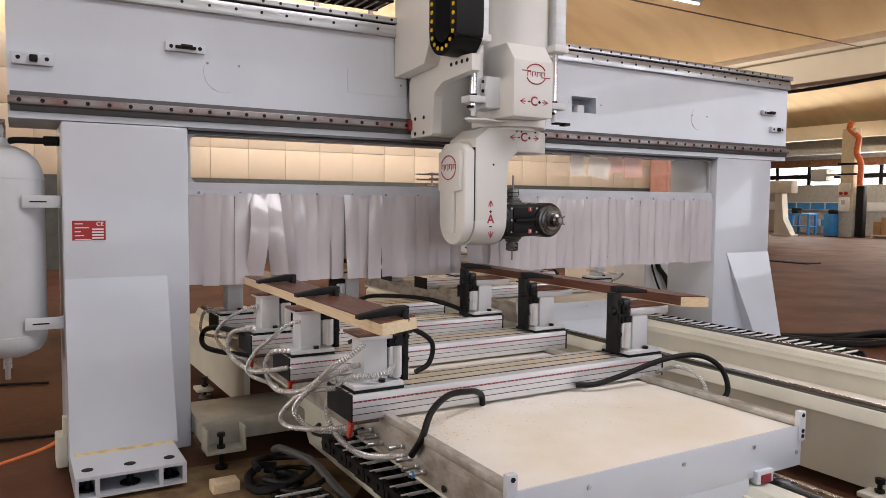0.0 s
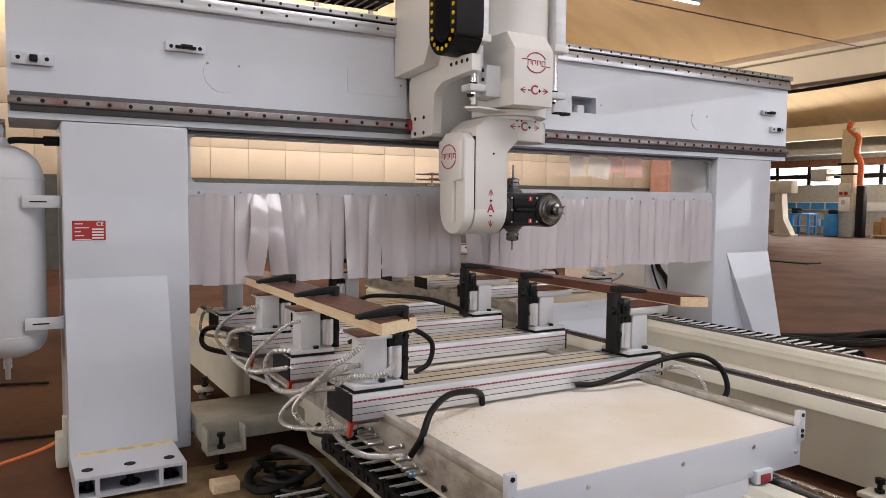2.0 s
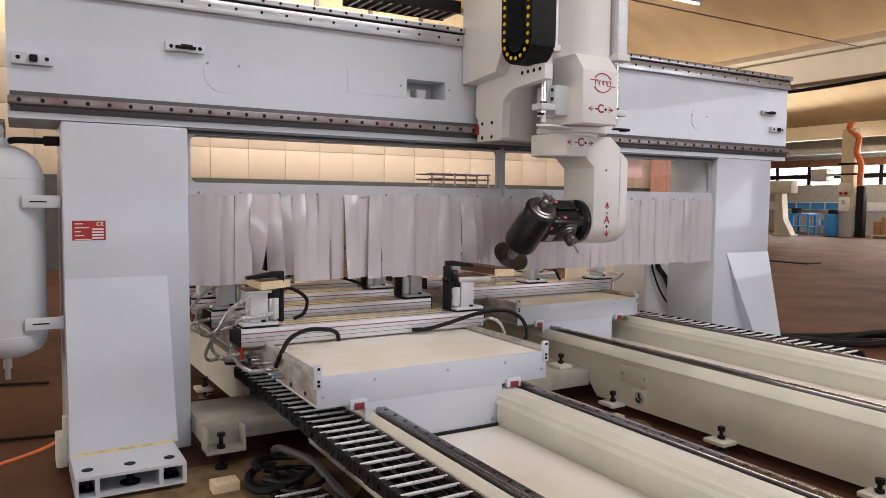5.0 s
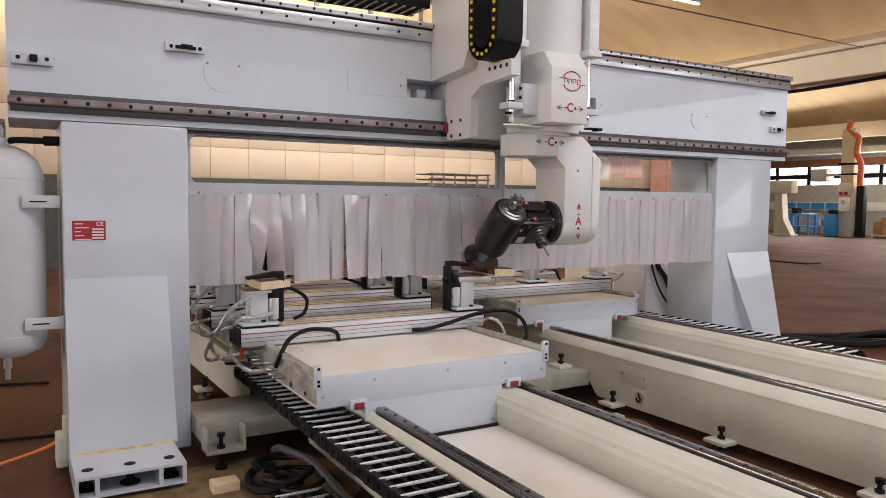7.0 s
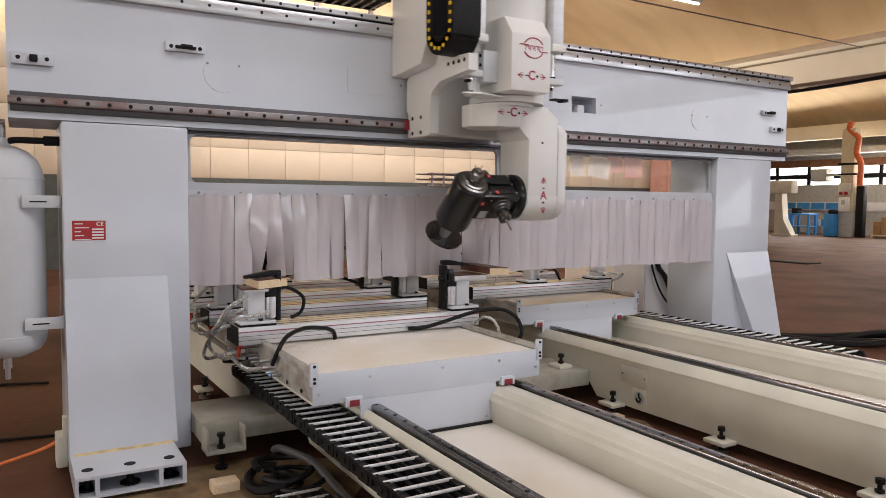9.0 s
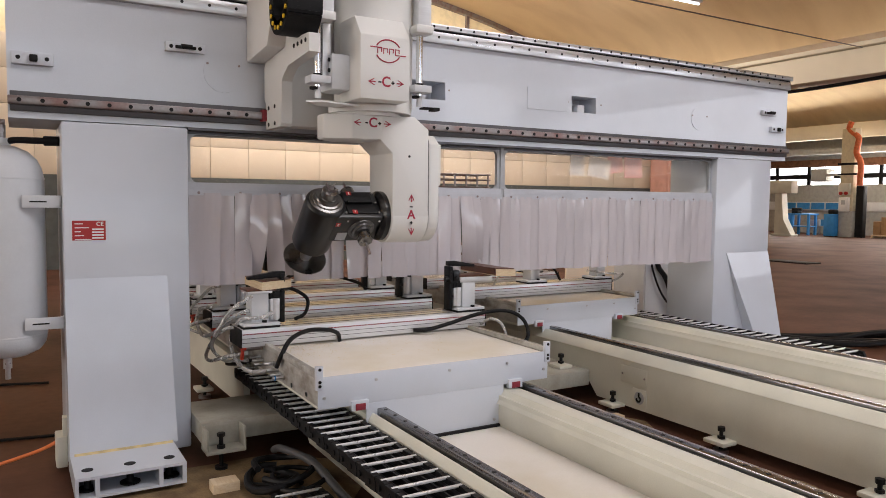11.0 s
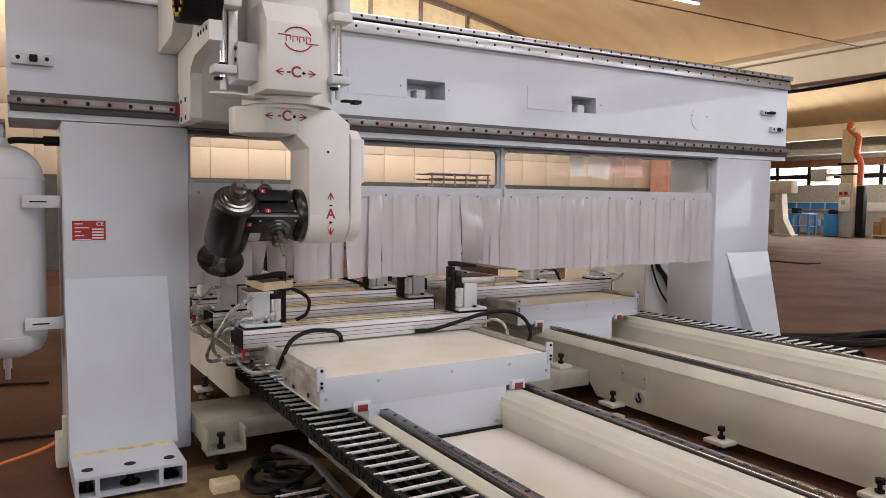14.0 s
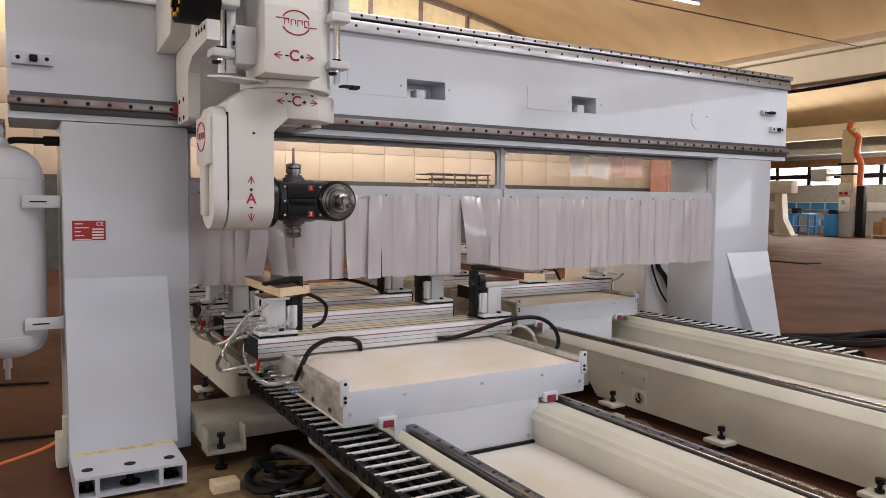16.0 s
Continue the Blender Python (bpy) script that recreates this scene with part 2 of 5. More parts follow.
def text_mesh(body, size, m, name="lettering"):
    """Flat lettering as a thin mesh, laid in the plane x, z facing -y."""
    cu = bpy.data.curves.new(name, "FONT")
    cu.body, cu.size, cu.extrude, cu.align_x, cu.align_y = body, size, 0.0008, "CENTER", "CENTER"
    cu.offset = size * 0.02
    tmp = new(name, cu)
    me = bpy.data.meshes.new_from_object(tmp.evaluated_get(bpy.context.evaluated_depsgraph_get()))
    bpy.data.objects.remove(tmp)
    me.transform(Matrix.Rotation(radians(90), 4, "X"))
    me.materials.clear()
    me.materials.append(m)
    return me

# ---- hall ----
def hall():
    solid("floor", Geo().box(-14, 36.3, -14, 42, -0.3, 0.0), FLOOR, "worn red-brown industrial floor with dusty patches", "floor", kind="structure")
    # back wall: cream panels above a dark dado
    wall = solid("wall_north", Geo().box(-14, 22.9, 17.06, 17.4, 0, 4.55), CONCW, "cream panelled wall of the hall", "wall", kind="structure")
    part("dado", Geo().box(-14, 22.9, 17.0, 17.06, 0, 1.95), DADO, wall, "dark green-grey painted dado")
    panel = Geo().box(0, 0.858, -0.05, 0, 0, 0.684, 0.004).mesh("panel")
    panel.materials.append(WALLC)
    for r in range(4):
        for k in range(30):
            p = part("panel", panel, WALLC, wall)
            p.location = (-3.1 + 0.866 * k, 17.055 + 0.006 * ((k * 7 + r * 3) % 5) / 5, 1.955 + 0.692 * r)
    # arched gable with mullions under the vault
    gable = solid("gable_window", Geo().prism("y", 17.1, 17.3, arc_profile(-6.7, 14.6, 4.55, 2.55)), LUNET, "yellowed translucent gable glazing with dark mullions", "window", kind="structure")
    for k in range(14):
        x = -5 + 1.42 * k
        top = vault_z(x, -6.7, 14.6, 4.55, 2.55) - 0.05
        part("mullion", Geo().box(x - 0.045, x + 0.045, 17.02, 17.12, 4.55, top), DSTEEL, gable)
    part("gable_rim", arc_band(-6.7, 14.6, 4.55, 2.55, 0.12, 16.95, 17.1), DSTEEL, gable)
    # barrel vaults along y
    solid("ceiling", vault_shell(-6.7, 14.6, 4.55, 2.55, -14, 17.3), VAULT, "tan barrel-vaulted ceiling", "ceiling", kind="structure")
    solid("ceiling_east", vault_shell(15.2, 36.3, 4.7, 2.6, -14, 42), VAULT, "tan barrel-vaulted ceiling over the far bay", "ceiling", kind="structure")
    solid("ceiling_west", Geo().box(-14.3, -6.7, -14, 17.4, 4.55, 4.85), VAULT, "tan ceiling beside the vault", "ceiling", kind="structure")
    solid("ceiling_back", Geo().box(-14.3, 14.6, 17.4, 42, 4.55, 4.85), VAULT, "tan ceiling behind the wall", "ceiling", kind="structure")
    solid("ceiling_beam", Geo().box(14.6, 15.2, -14, 42, 4.07, 4.62, 0.03), EAVES, "cream concrete eaves beam between the vaults", "beam", kind="structure")
    solid("ceiling_trim", Geo().box(14.5, 15.3, -14, 42, 4.63, 4.72, 0.01), EAVES, "cream ledge along the top of the eaves beam", "ledge", kind="structure")
    solid("ceiling_beam", Geo().box(34.6, 35.0, -14, 42, 4.70, 5.4, 0.03), EAVES, "cream concrete eaves beam of the far bay", "beam", kind="structure")
    solid("ceiling_trim", Geo().box(35.0, 36.2, -14, 42, 4.0, 4.3), GREYW, "grey gallery soffit along the far wall", "soffit", kind="structure")
    # far wall with a band of bright windows
    far = solid("wall_east", Geo().box(36.0, 36.3, -14, 42, 0, 2.5).box(36.0, 36.3, -14, 42, 3.43, 5.6), GREYW, "grey far wall below a window band", "wall", kind="structure")
    part("rust_band", Geo().box(35.95, 36.0, -14, 42, 3.43, 3.80), RUST, far, "rust-brown band above the windows")
    for k in range(24):
        y = -4 + 1.86 * k
        w = tagged(new("window_%d" % (k + 1)), "long bright window in the far wall", "window", kind="structure")
        part("pane", Geo().box(36.12, 36.16, y, y + 1.72, 2.5, 3.43), SKYG, w)
        part("window_frame", Geo().box(36.02, 36.12, y + 1.70, y + 1.86, 2.5, 3.43).box(36.02, 36.12, y, y + 1.72, 2.81, 3.05), DARK, w)
    # unseen closing walls; their long openings are added beside the fill lamps
    solid("wall_south", Geo().box(-14.3, 36.3, -14.3, -14, 0, 2.2).box(-14.3, 36.3, -14.3, -14, 5.8, 9).box(-14.3, -9.5, -14.3, -14, 2.2, 5.8).box(17.5, 36.3, -14.3, -14, 2.2, 5.8), WALLC, "unseen cream wall with a long opening added for fill light", "wall", kind="structure")
    solid("wall_west", Geo().box(-14.3, -14, -14, 17.4, 0, 2.2).box(-14.3, -14, -14, 17.4, 5.8, 9).box(-14.3, -14, -14, -8.5, 2.2, 5.8).box(-14.3, -14, 14.5, 17.4, 2.2, 5.8), WALLC, "unseen cream side wall with a long opening added for fill light", "wall", kind="structure")
    solid("wall_end", Geo().box(-14, 36.3, 42, 42.3, 0, 9), WALLC, "plain cream end wall", "wall", kind="structure")


def vault_z(x, a, b, z, h):
    u = (x - a) / (b - a) * 2 - 1
    return z + h * math.sqrt(max(0.0, 1 - u * u * 0.985))


def arc_profile(a, b, z, h, n=32):
    return [(a, z)] + [(a + (b - a) * k / n, vault_z(a + (b - a) * k / n, a, b, z, h)) for k in range(n + 1)] + [(b, z)]


def arc_band(a, b, z, h, t, y0, y1, n=32):
    g = Geo()
    xs = [a + (b - a) * k / n for k in range(n + 1)]
    for p, q in zip(xs, xs[1:]):
        zp, zq = vault_z(p, a, b, z, h), vault_z(q, a, b, z, h)
        g.prism("y", y0, y1, [(p, zp - t), (q, zq - t), (q, zq), (p, zp)])
    return g


def vault_shell(a, b, z, h, y0, y1, n=48):
    g = Geo()
    inner = [(a + (b - a) * (0.5 - 0.5 * math.cos(math.pi * k / n))) for k in range(n + 1)]
    vs, fs = [], []
    for x in inner:
        zz = vault_z(x, a, b, z, h)
        vs += [(x, y0, zz), (x, y1, zz), (x, y0, zz + 0.3), (x, y1, zz + 0.3)]
    for k in range(n):
        i, j = 4 * k, 4 * k + 4
        fs += [(i, i + 1, j + 1, j), (i + 2, j + 2, j + 3, i + 3), (i, j, j + 2, i + 2), (i + 1, i + 3, j + 3, j + 1)]
    return g.add(vs, fs, True)


hall()


# ---- gantry ----
BX0, BX1, BY0, BY1, BZ0, BZ1 = -0.02, 6.24, 4.37, 5.02, 1.90, 2.60


def column(x0, x1, wx0, wx1, name_label):
    col = thing("gantry_column", name_label, "machine column", "gantry columns")
    part("shaft", Geo().box(x0, x1, 4.367, 4.90, 0.05, BZ0 - 0.003, 0.012), PAINT, col)
    fl = 0.022 if x0 < 2 else 0.09
    shear = 0.0 if x0 < 2 else 0.35
    bt = Geo().add([(wx0, 4.364, 1.06), (wx1, 4.364, 1.06), (wx0 + shear, 4.23, 0.14), (wx1 + fl, 4.23, 0.14), (wx0 + shear, 4.40, 0.14), (wx1 + fl, 4.40, 0.14), (wx0, 4.40, 1.06), (wx1, 4.40, 1.06)], [(0, 2, 3, 1), (0, 6, 4, 2), (1, 3, 5, 7), (2, 4, 5, 3), (0, 1, 7, 6), (6, 7, 5, 4)])
    part("buttress", bt, PAINT, col, "sloping front buttress")
    part("dust_line", Geo().prism("x", wx0 + 0.02, wx1 - 0.005, [(4.212, 0.1405), (4.222, 0.144), (4.229, 0.150), (4.24, 0.14)]), CHIPS, col, "line of yellow sawdust at the buttress foot")
    foot = Geo().box(wx0, wx1, 3.87, 4.366, 0.125, 0.14)
    foot.box(wx0, wx1, 3.87, 4.366, 0.03, 0.042)
    for a, b in ((0, 0.03), (0.17, 0.21), (0.74, 0.78), (0.96, 1.0)):
        foot.box(wx0 + a * (wx1 - wx0), wx0 + b * (wx1 - wx0), 3.87, 4.366, 0.042, 0.125)
    part("foot", foot, PAINT, col, "open box foot")
    for u in (0.12, 0.5, 0.87):
        x = wx0 + u * (wx1 - wx0)
        part("bolt_hole", Geo().cyl((x, 3.98, 0.139), (x, 3.98, 0.1415), 0.028, 16), DARK, col)
        part("levelling_bolt", Geo().cyl((x, 3.98, 0.0), (x, 3.98, 0.05), 0.05, 12).cyl((x, 3.98, 0.05), (x, 3.98, 0.11), 0.018, 10), BLACK, col)
    return col


def gantry():
    cl = column(0.2175, 0.859, 0.2175, 0.735, "cool white steel gantry column with nameplate and box foot")
    part("side_bracket", Geo().box(0.16, 0.2175, 4.40, 4.55, 0.03, 0.2, 0.008).box(0.195, 0.2175, 4.42, 4.48, 0.2, 0.30), CREAM, cl)
    column(5.305, 6.04, 5.46, 6.035, "cool white steel gantry column with sloping buttress")
    plate = part("nameplate", Geo().box(0.259, 0.422, 4.362, 4.367, 1.267, 1.3725), RED, cl, "small red machine nameplate with white bars")
    bars = Geo()
    for k in range(5):
        z = 1.362 - 0.021 * k
        bars.box(0.271, 0.271 + (0.04, 0.07, 0.03, 0.045, 0.08)[k], 4.3605, 4.362, z - 0.009, z - 0.004)
    for k in range(4):
        z = 1.328 - 0.0155 * k
        bars.box(0.355, 0.412, 4.3605, 4.362, z - 0.006, z + 0.002)
    part("print", bars, WHITEI, plate)
    ce = text_mesh("CE", 0.03, WHITEI)
    part("lettering", ce, WHITEI, plate).location = (0.394, 4.3618, 1.354)
    beam = thing("gantry_beam", "long cool white box beam with steel guide rails", "machine beam")
    # box beam with two pockets in its front
    pockets = [(2.256, 2.551, 2.18, 2.30), (3.659, 3.90, 2.18, 2.30)]
    g = Geo()
    xs = [BX0, pockets[0][0], pockets[0][1], pockets[1][0], pockets[1][1], BX1]
    for k in (0, 2, 4):
        g.box(xs[k], xs[k + 1], BY0, BY1, BZ0, BZ1)
    for a, b, z0, z1 in pockets:
        g.box(a, b, BY0, BY1, BZ0, z0).box(a, b, BY0, BY1, z1, BZ1).box(a, b, BY0 + 0.2, BY1, z0, z1)
    part("box_girder", g, PAINT, beam)
    for a, b, z0, z1 in pockets:
        part("pocket_block", Geo().box(a + 0.02, a + 0.07, BY0 + 0.08, BY0 + 0.2, z0, z0 + 0.07).box(a + 0.10, a + 0.17, BY0 + 0.05, BY0 + 0.2, z0, z0 + 0.065, 0.004), PODW, beam)
    # lower rail: seat, rail, holes
    part("lower_rail_seat", Geo().box(BX0 + 0.01, BX1 - 0.01, BY0 - 0.022, BY0, 1.935, 2.035, 0.003), SEATSHADE, beam)
    part("lower_rail", Geo().box(BX0, BX1 - 0.02, BY0 - 0.055, BY0 - 0.022, 1.965, 2.008, 0.004), DSTEEL, beam, "oily steel linear guide rail")
    bolts("rail_bolt", [(0.03 + 0.1045 * k, BY0 - 0.053, 1.987) for k in range(59)], (0, -1, 0), 0.011, 0.005, BLACK, beam)
    # upper rail and its rack on the top edge
    part("upper_rail_seat", Geo().box(BX0 + 0.01, BX1, BY0 - 0.03, BY0, 2.55, 2.625, 0.003), STEEL, beam, "bright steel rack along the beam's upper edge")
    part("upper_rail", Geo().box(BX0, BX1 + 0.01, BY0 - 0.045, BY0 + 0.06, 2.635, 2.672, 0.003).box(BX0, BX1, BY0 - 0.01, BY0 + 0.05, 2.60, 2.64), STEEL, beam)
    bolts("rail_bolt", [(0.03 + 0.1045 * k, BY0 - 0.043, 2.654) for k in range(59)], (0, -1, 0), 0.009, 0.005, BLACK, beam)
    bolts("rack_bolt", [(0.08 + 0.15 * k, BY0 - 0.028, 2.59) for k in range(41)], (0, -1, 0), 0.009, 0.005, BLACK, beam)
    # black strip painted in for the dark of the gap between rail and rack
    part("shadow_gap", Geo().box(BX0 + 0.01, BX1, BY0 - 0.02, BY0, 2.625, 2.635), BLACK, beam)
    bolts("lid_screw", [(1.061 - 0.09, BY0 - 0.003, 2.27), (1.061 + 0.09, BY0 - 0.003, 2.27), (4.97, BY0 - 0.003, 2.24), (5.15, BY0 - 0.003, 2.24), (2.21, BY0 - 0.003, 2.25), (2.58, BY0 + 0.002, 2.25), (3.62, BY0 + 0.002, 2.25), (3.95, BY0 + 0.002, 2.25)], (0, -1, 0), 0.007, 0.004, DSTEEL, beam)
    # access lids, end stops, sensor plates
    part("access_lid", Geo().box(1.835, 2.25, BY0 - 0.004, BY0, 2.175, 2.325), PAINT, beam)
    part("access_lid", Geo().box(3.24, 3.62, BY0 - 0.004, BY0, 2.175, 2.33), PAINT, beam)
    part("round_lid", Geo().cyl((1.061, BY0, 2.222), (1.061, BY0 - 0.004, 2.222), 0.112, 40), PAINT, beam)
    part("round_lid", Geo().cyl((5.06, BY0, 2.22), (5.06, BY0 - 0.004, 2.22), 0.10, 40), PAINT, beam)
    for x0, x1, z0, z1, wide in ((0.0, 0.19, 2.17, 2.235, 0), (0.74, 0.955, 2.315, 2.365, 1), (5.86, 6.05, 2.30, 2.345, 1), (5.99, 6.17, 2.155, 2.205, 0)):
        sp = part("stop_plate", Geo().box(x0, x1, BY0 - 0.03, BY0, z0, z1, 0.004), PAINT, beam)
        zc = (z0 + z1) / 2
        bolts("screw", [(x0 + 0.03, BY0 - 0.028, zc), (x1 - 0.03, BY0 - 0.028, zc)], (0, -1, 0), 0.011, 0.004, BLACK, sp)
        if wide:
            part("sensor", Geo().box(x0 + 0.24 * (x1 - x0), x0 + 0.76 * (x1 - x0), BY0 - 0.042, BY0 - 0.028, zc - 0.010, zc + 0.008, 0.004).cyl((x0 + 0.36 * (x1 - x0), BY0 - 0.06, zc), (x0 + 0.64 * (x1 - x0), BY0 - 0.06, zc), 0.012, 12), BLACK, sp)
            continue
        part("buffer", Geo().box(x0 + 0.42 * (x1 - x0), x0 + 0.62 * (x1 - x0), BY0 - 0.05, BY0 - 0.028, zc - 0.018, zc + 0.018, 0.006), BLACK, sp)
    # flange coloured dark for the shadow band under the beam
    part("under_flange", Geo().box(0.859, 5.305, BY0 - 0.01, BY0 + 0.25, 1.885, 1.90), SEATSHADE, beam)


gantry()


# ---- guard: glazed frame and strip curtain between the columns ----
def guard():
    fr = thing("guard_frame", "grey aluminium guard frame with two clear panes", "machine guard")
    y0, y1 = 4.43, 4.46
    for a, b in ((0.862, 3.05), (3.074, 5.30)):
        g = Geo().box(a, b, y0, y1, 1.865, 1.888)
        g.box(a, a + 0.022, y0, y1, 1.5, 1.865).box(b - 0.022, b, y0, y1, 1.5, 1.865)
        for sx, cx in ((1, a + 0.022), (-1, b - 0.022)):
            for sz, cz in ((-1, 1.865), (1, 1.588)):
                rr = 0.045
                g.prism("y", y0 + 0.002, y1 - 0.002, [(cx, cz)] + [(cx + sx * rr * (1 - math.sin(q)), cz + sz * rr * (1 - math.cos(q))) for q in [radians(90 * k / 6) for k in range(7)]])
        part("frame", g, GREY, fr)
        # dark strip that paints the beam's shade on the frame top
        part("top_rail", Geo().box(a, b, y0 - 0.004, y1, 1.868, 1.884), SEATSHADE, fr)
        part("sill_angle", Geo().box(a, b, y0 - 0.02, y1, 1.525, 1.59, 0.003).box(a, b, y0 - 0.03, y0 - 0.016, 1.515, 1.548), SILL, fr)
        bolts("screw", [(a + 0.06 + 0.24 * k, y0 - 0.029, 1.531) for k in range(int((b - a) / 0.24))], (0, -1, 0), 0.008, 0.005, DSTEEL, fr)
        pn = part("pane", Geo().box(a + 0.022, b - 0.022, y0 + 0.012, y0 + 0.017, 1.585, 1.868), PANE, fr, "clear plastic pane")
        pn.visible_shadow = False
    papers = [(3.73, 3.875, 1.705, 1.868, 2, PAPER), (3.91, 4.14, 1.69, 1.85, 9, PAPER), (4.12, 4.275, 1.735, 1.875, -8, PINK), (4.295, 4.49, 1.70, 1.875, -2, PINK)]
    for a, b, z0, z1, tilt, mm in papers:
        w, h = b - a, z1 - z0
        sh = tagged(part("notice", Geo().box(-w / 2, w / 2, 0, 0.002, -h / 2, h / 2), mm), "printed paper notice in a plastic sleeve behind the pane", "notice", "notices behind the pane")
        sh.matrix_world = pose((a + b) / 2, 4.452 + 0.003 * (tilt % 3), (z0 + z1) / 2, 0, tilt, 0)
        ln = Geo()
        for k in range(7):
            ln.box(-w * 0.4, w * (0.4 - 0.1 * (k % 3)), -0.0015, 0, h * (0.38 - 0.12 * k) - 0.004, h * (0.38 - 0.12 * k))
        part("print", ln, GREY, sh)
    part("mid_post", Geo().box(3.05, 3.074, y0 - 0.012, y1, 0.99, 1.9), GREY, fr)
    # strips: each a little wider or narrower, twisted, leaning and curled at its lower end
    rng = random.Random(4)
    x = 0.868
    strips = []
    while x < 5.28:
        loose = x < 2.95
        w = rng.uniform(0.082, 0.106) if loose else rng.uniform(0.090, 0.098)
        near = min(abs(x + w / 2 - 1.33), abs(x + w / 2 - 2.76) + 0.03)
        strips.append((x, w, rng.uniform(-1, 1) * (1.3 if loose else 0.25), 0.10 if near < 0.13 else 0.0))
        x += 0.087
    out = []
    for i, (x, w, r, bulge) in enumerate(strips):
        loose = x < 2.95
        zb = 0.988 + rng.uniform(-0.006, 0.006) + (0.04 if bulge else 0.0)
        n, m = 24, 6
        vs, fs = [], []
        ph = rng.uniform(0, 6)
        tw = rng.uniform(-1, 1) * (0.030 if loose else 0.008)
        lean = rng.uniform(-1, 1) * (0.014 if loose else 0.002)
        curl = rng.uniform(-1, 1) * (0.012 if loose else 0.004)
        for a in range(n + 1):
            t = a / n
            for b in range(m + 1):
                u = b / m
                yy = -0.004 * math.sin(math.pi * u) * (1 + r) + tw * (u - 0.5) * (0.25 + 0.75 * t) - 0.010 * r * t
                yy += 0.004 * math.exp(-7 * t) * math.sin(2.6 * math.pi * u + ph) + 0.002 * math.sin(9 * t + 3 * u + ph)
                yy += curl * t ** 3 * (2 * u - 1) ** 2
                xx = (u - 0.5) * w + lean * t
                if bulge:
                    yy -= 0.07 * math.sin(math.pi * min(1.0, t * 1.05)) * (0.6 + 0.4 * math.sin(ph)) + 0.05 * (u - 0.5) * t
                    xx += 0.045 * (1 if x + w / 2 > 1.33 else -1) * t * t
                vs.append((xx, yy, -t * (1.53 - zb)))
        k = len(vs)
        vs += [(p[0], p[1] + 0.003, p[2]) for p in vs]
        q = m + 1
        for a in range(n):
            for b in range(m):
                s = a * q + b
                fs += [(s, s + q, s + q + 1, s + 1), (k + s, k + s + 1, k + s + q + 1, k + s + q)]
        st = part("curtain_strip", Geo().add(vs, fs, True), STRIP, None)
        st.location = (x + w / 2, 4.405 - ((0.009 if loose else 0.0035) if i % 2 else 0.0), 1.53)
        tagged(st, "milky vinyl strip of the machine's dust curtain", "curtain strip", "strips of the dust curtain")
        out.append((st, bulge, r))
    return out


STRIPS = guard()

# ---- machine beds ----
def bed(x0, x1, ya, yb, label, rail=0.10):
    """A long bed: two side walls with cream top flanges and dark guide rails, a sunken floor panel between."""
    b = thing("machine_bed", label, "machine bed", "machine beds")
    part("side_wall", Geo().prism("x", x0, x0 + 0.05, [(ya, 0.07), (4.05, 0.07), (4.20, 0.23), (yb, 0.23), (yb, 0.395), (ya, 0.395)]), CREAM, b)
    part("flange", Geo().prism("y", ya, yb, [(x0 - 0.003, 0.396), (x0 + 0.5 * rail, 0.453), (x0 + rail - 0.016, 0.453), (x0 + rail - 0.016, 0.396)], 0.002), CREAM, b, "chamfered cream flange")
    part("guide_rail", Geo().box(x0 + rail, x0 + rail + 0.05, ya, yb, 0.43, 0.475, 0.005).box(x0 + rail - 0.015, x0 + rail + 0.10, ya, yb, 0.40, 0.432), BEDRAIL, b, "oiled steel linear guide rail")
    part("side_wall", Geo().box(x1 - 0.30, x1 - 0.26, ya, yb, 0.07, 0.448, 0.003).box(x1 - 0.05, x1, ya, yb, 0.07, 0.43), CREAM, b)
    part("flange", Geo().prism("y", ya, yb, [(x1 - 0.315, 0.405), (x1 - 0.265, 0.475), (x1 - 0.17, 0.475), (x1 - 0.17, 0.45), (x1 - 0.255, 0.45), (x1 - 0.300, 0.405)], 0.002), CREAM, b, "chamfered cream flange")
    part("guide_rail", Geo().box(x1 - 0.13, x1 - 0.08, ya, yb, 0.44, 0.48, 0.005).box(x1 - 0.165, x1, ya, yb, 0.41, 0.442), BEDRAIL, b, "oiled steel linear guide rail")
    for rx, rz in ((x0 + rail + 0.025, 0.476), (x1 - 0.105, 0.481)):
        bl = Geo()
        for k in range(int((yb - ya) / 0.105)):
            bl.cyl((rx, ya + 0.05 + 0.105 * k, rz - 0.003), (rx, ya + 0.05 + 0.105 * k, rz), 0.010, 8)
        tagged(part("rail_plug", bl, BLACK, b), kind="stuff")
    part("wiper_strip", Geo().box(x1 - 0.165, x1 - 0.15, ya, yb, 0.442, 0.452).box(x1 - 0.074, x1 - 0.062, ya, yb, 0.442, 0.452).box(x1 - 0.052, x1 - 0.044, ya, yb, 0.442, 0.448).box(x1 - 0.03, x1 - 0.012, ya, yb, 0.442, 0.456), STEEL, b, "bright steel strip beside the rail")
    part("floor_panel", Geo().box(x0 + rail + 0.1, x1 - 0.30, ya, yb, 0.255, 0.28), TOPP, b, "dusty cream panel between the rails")
    return b


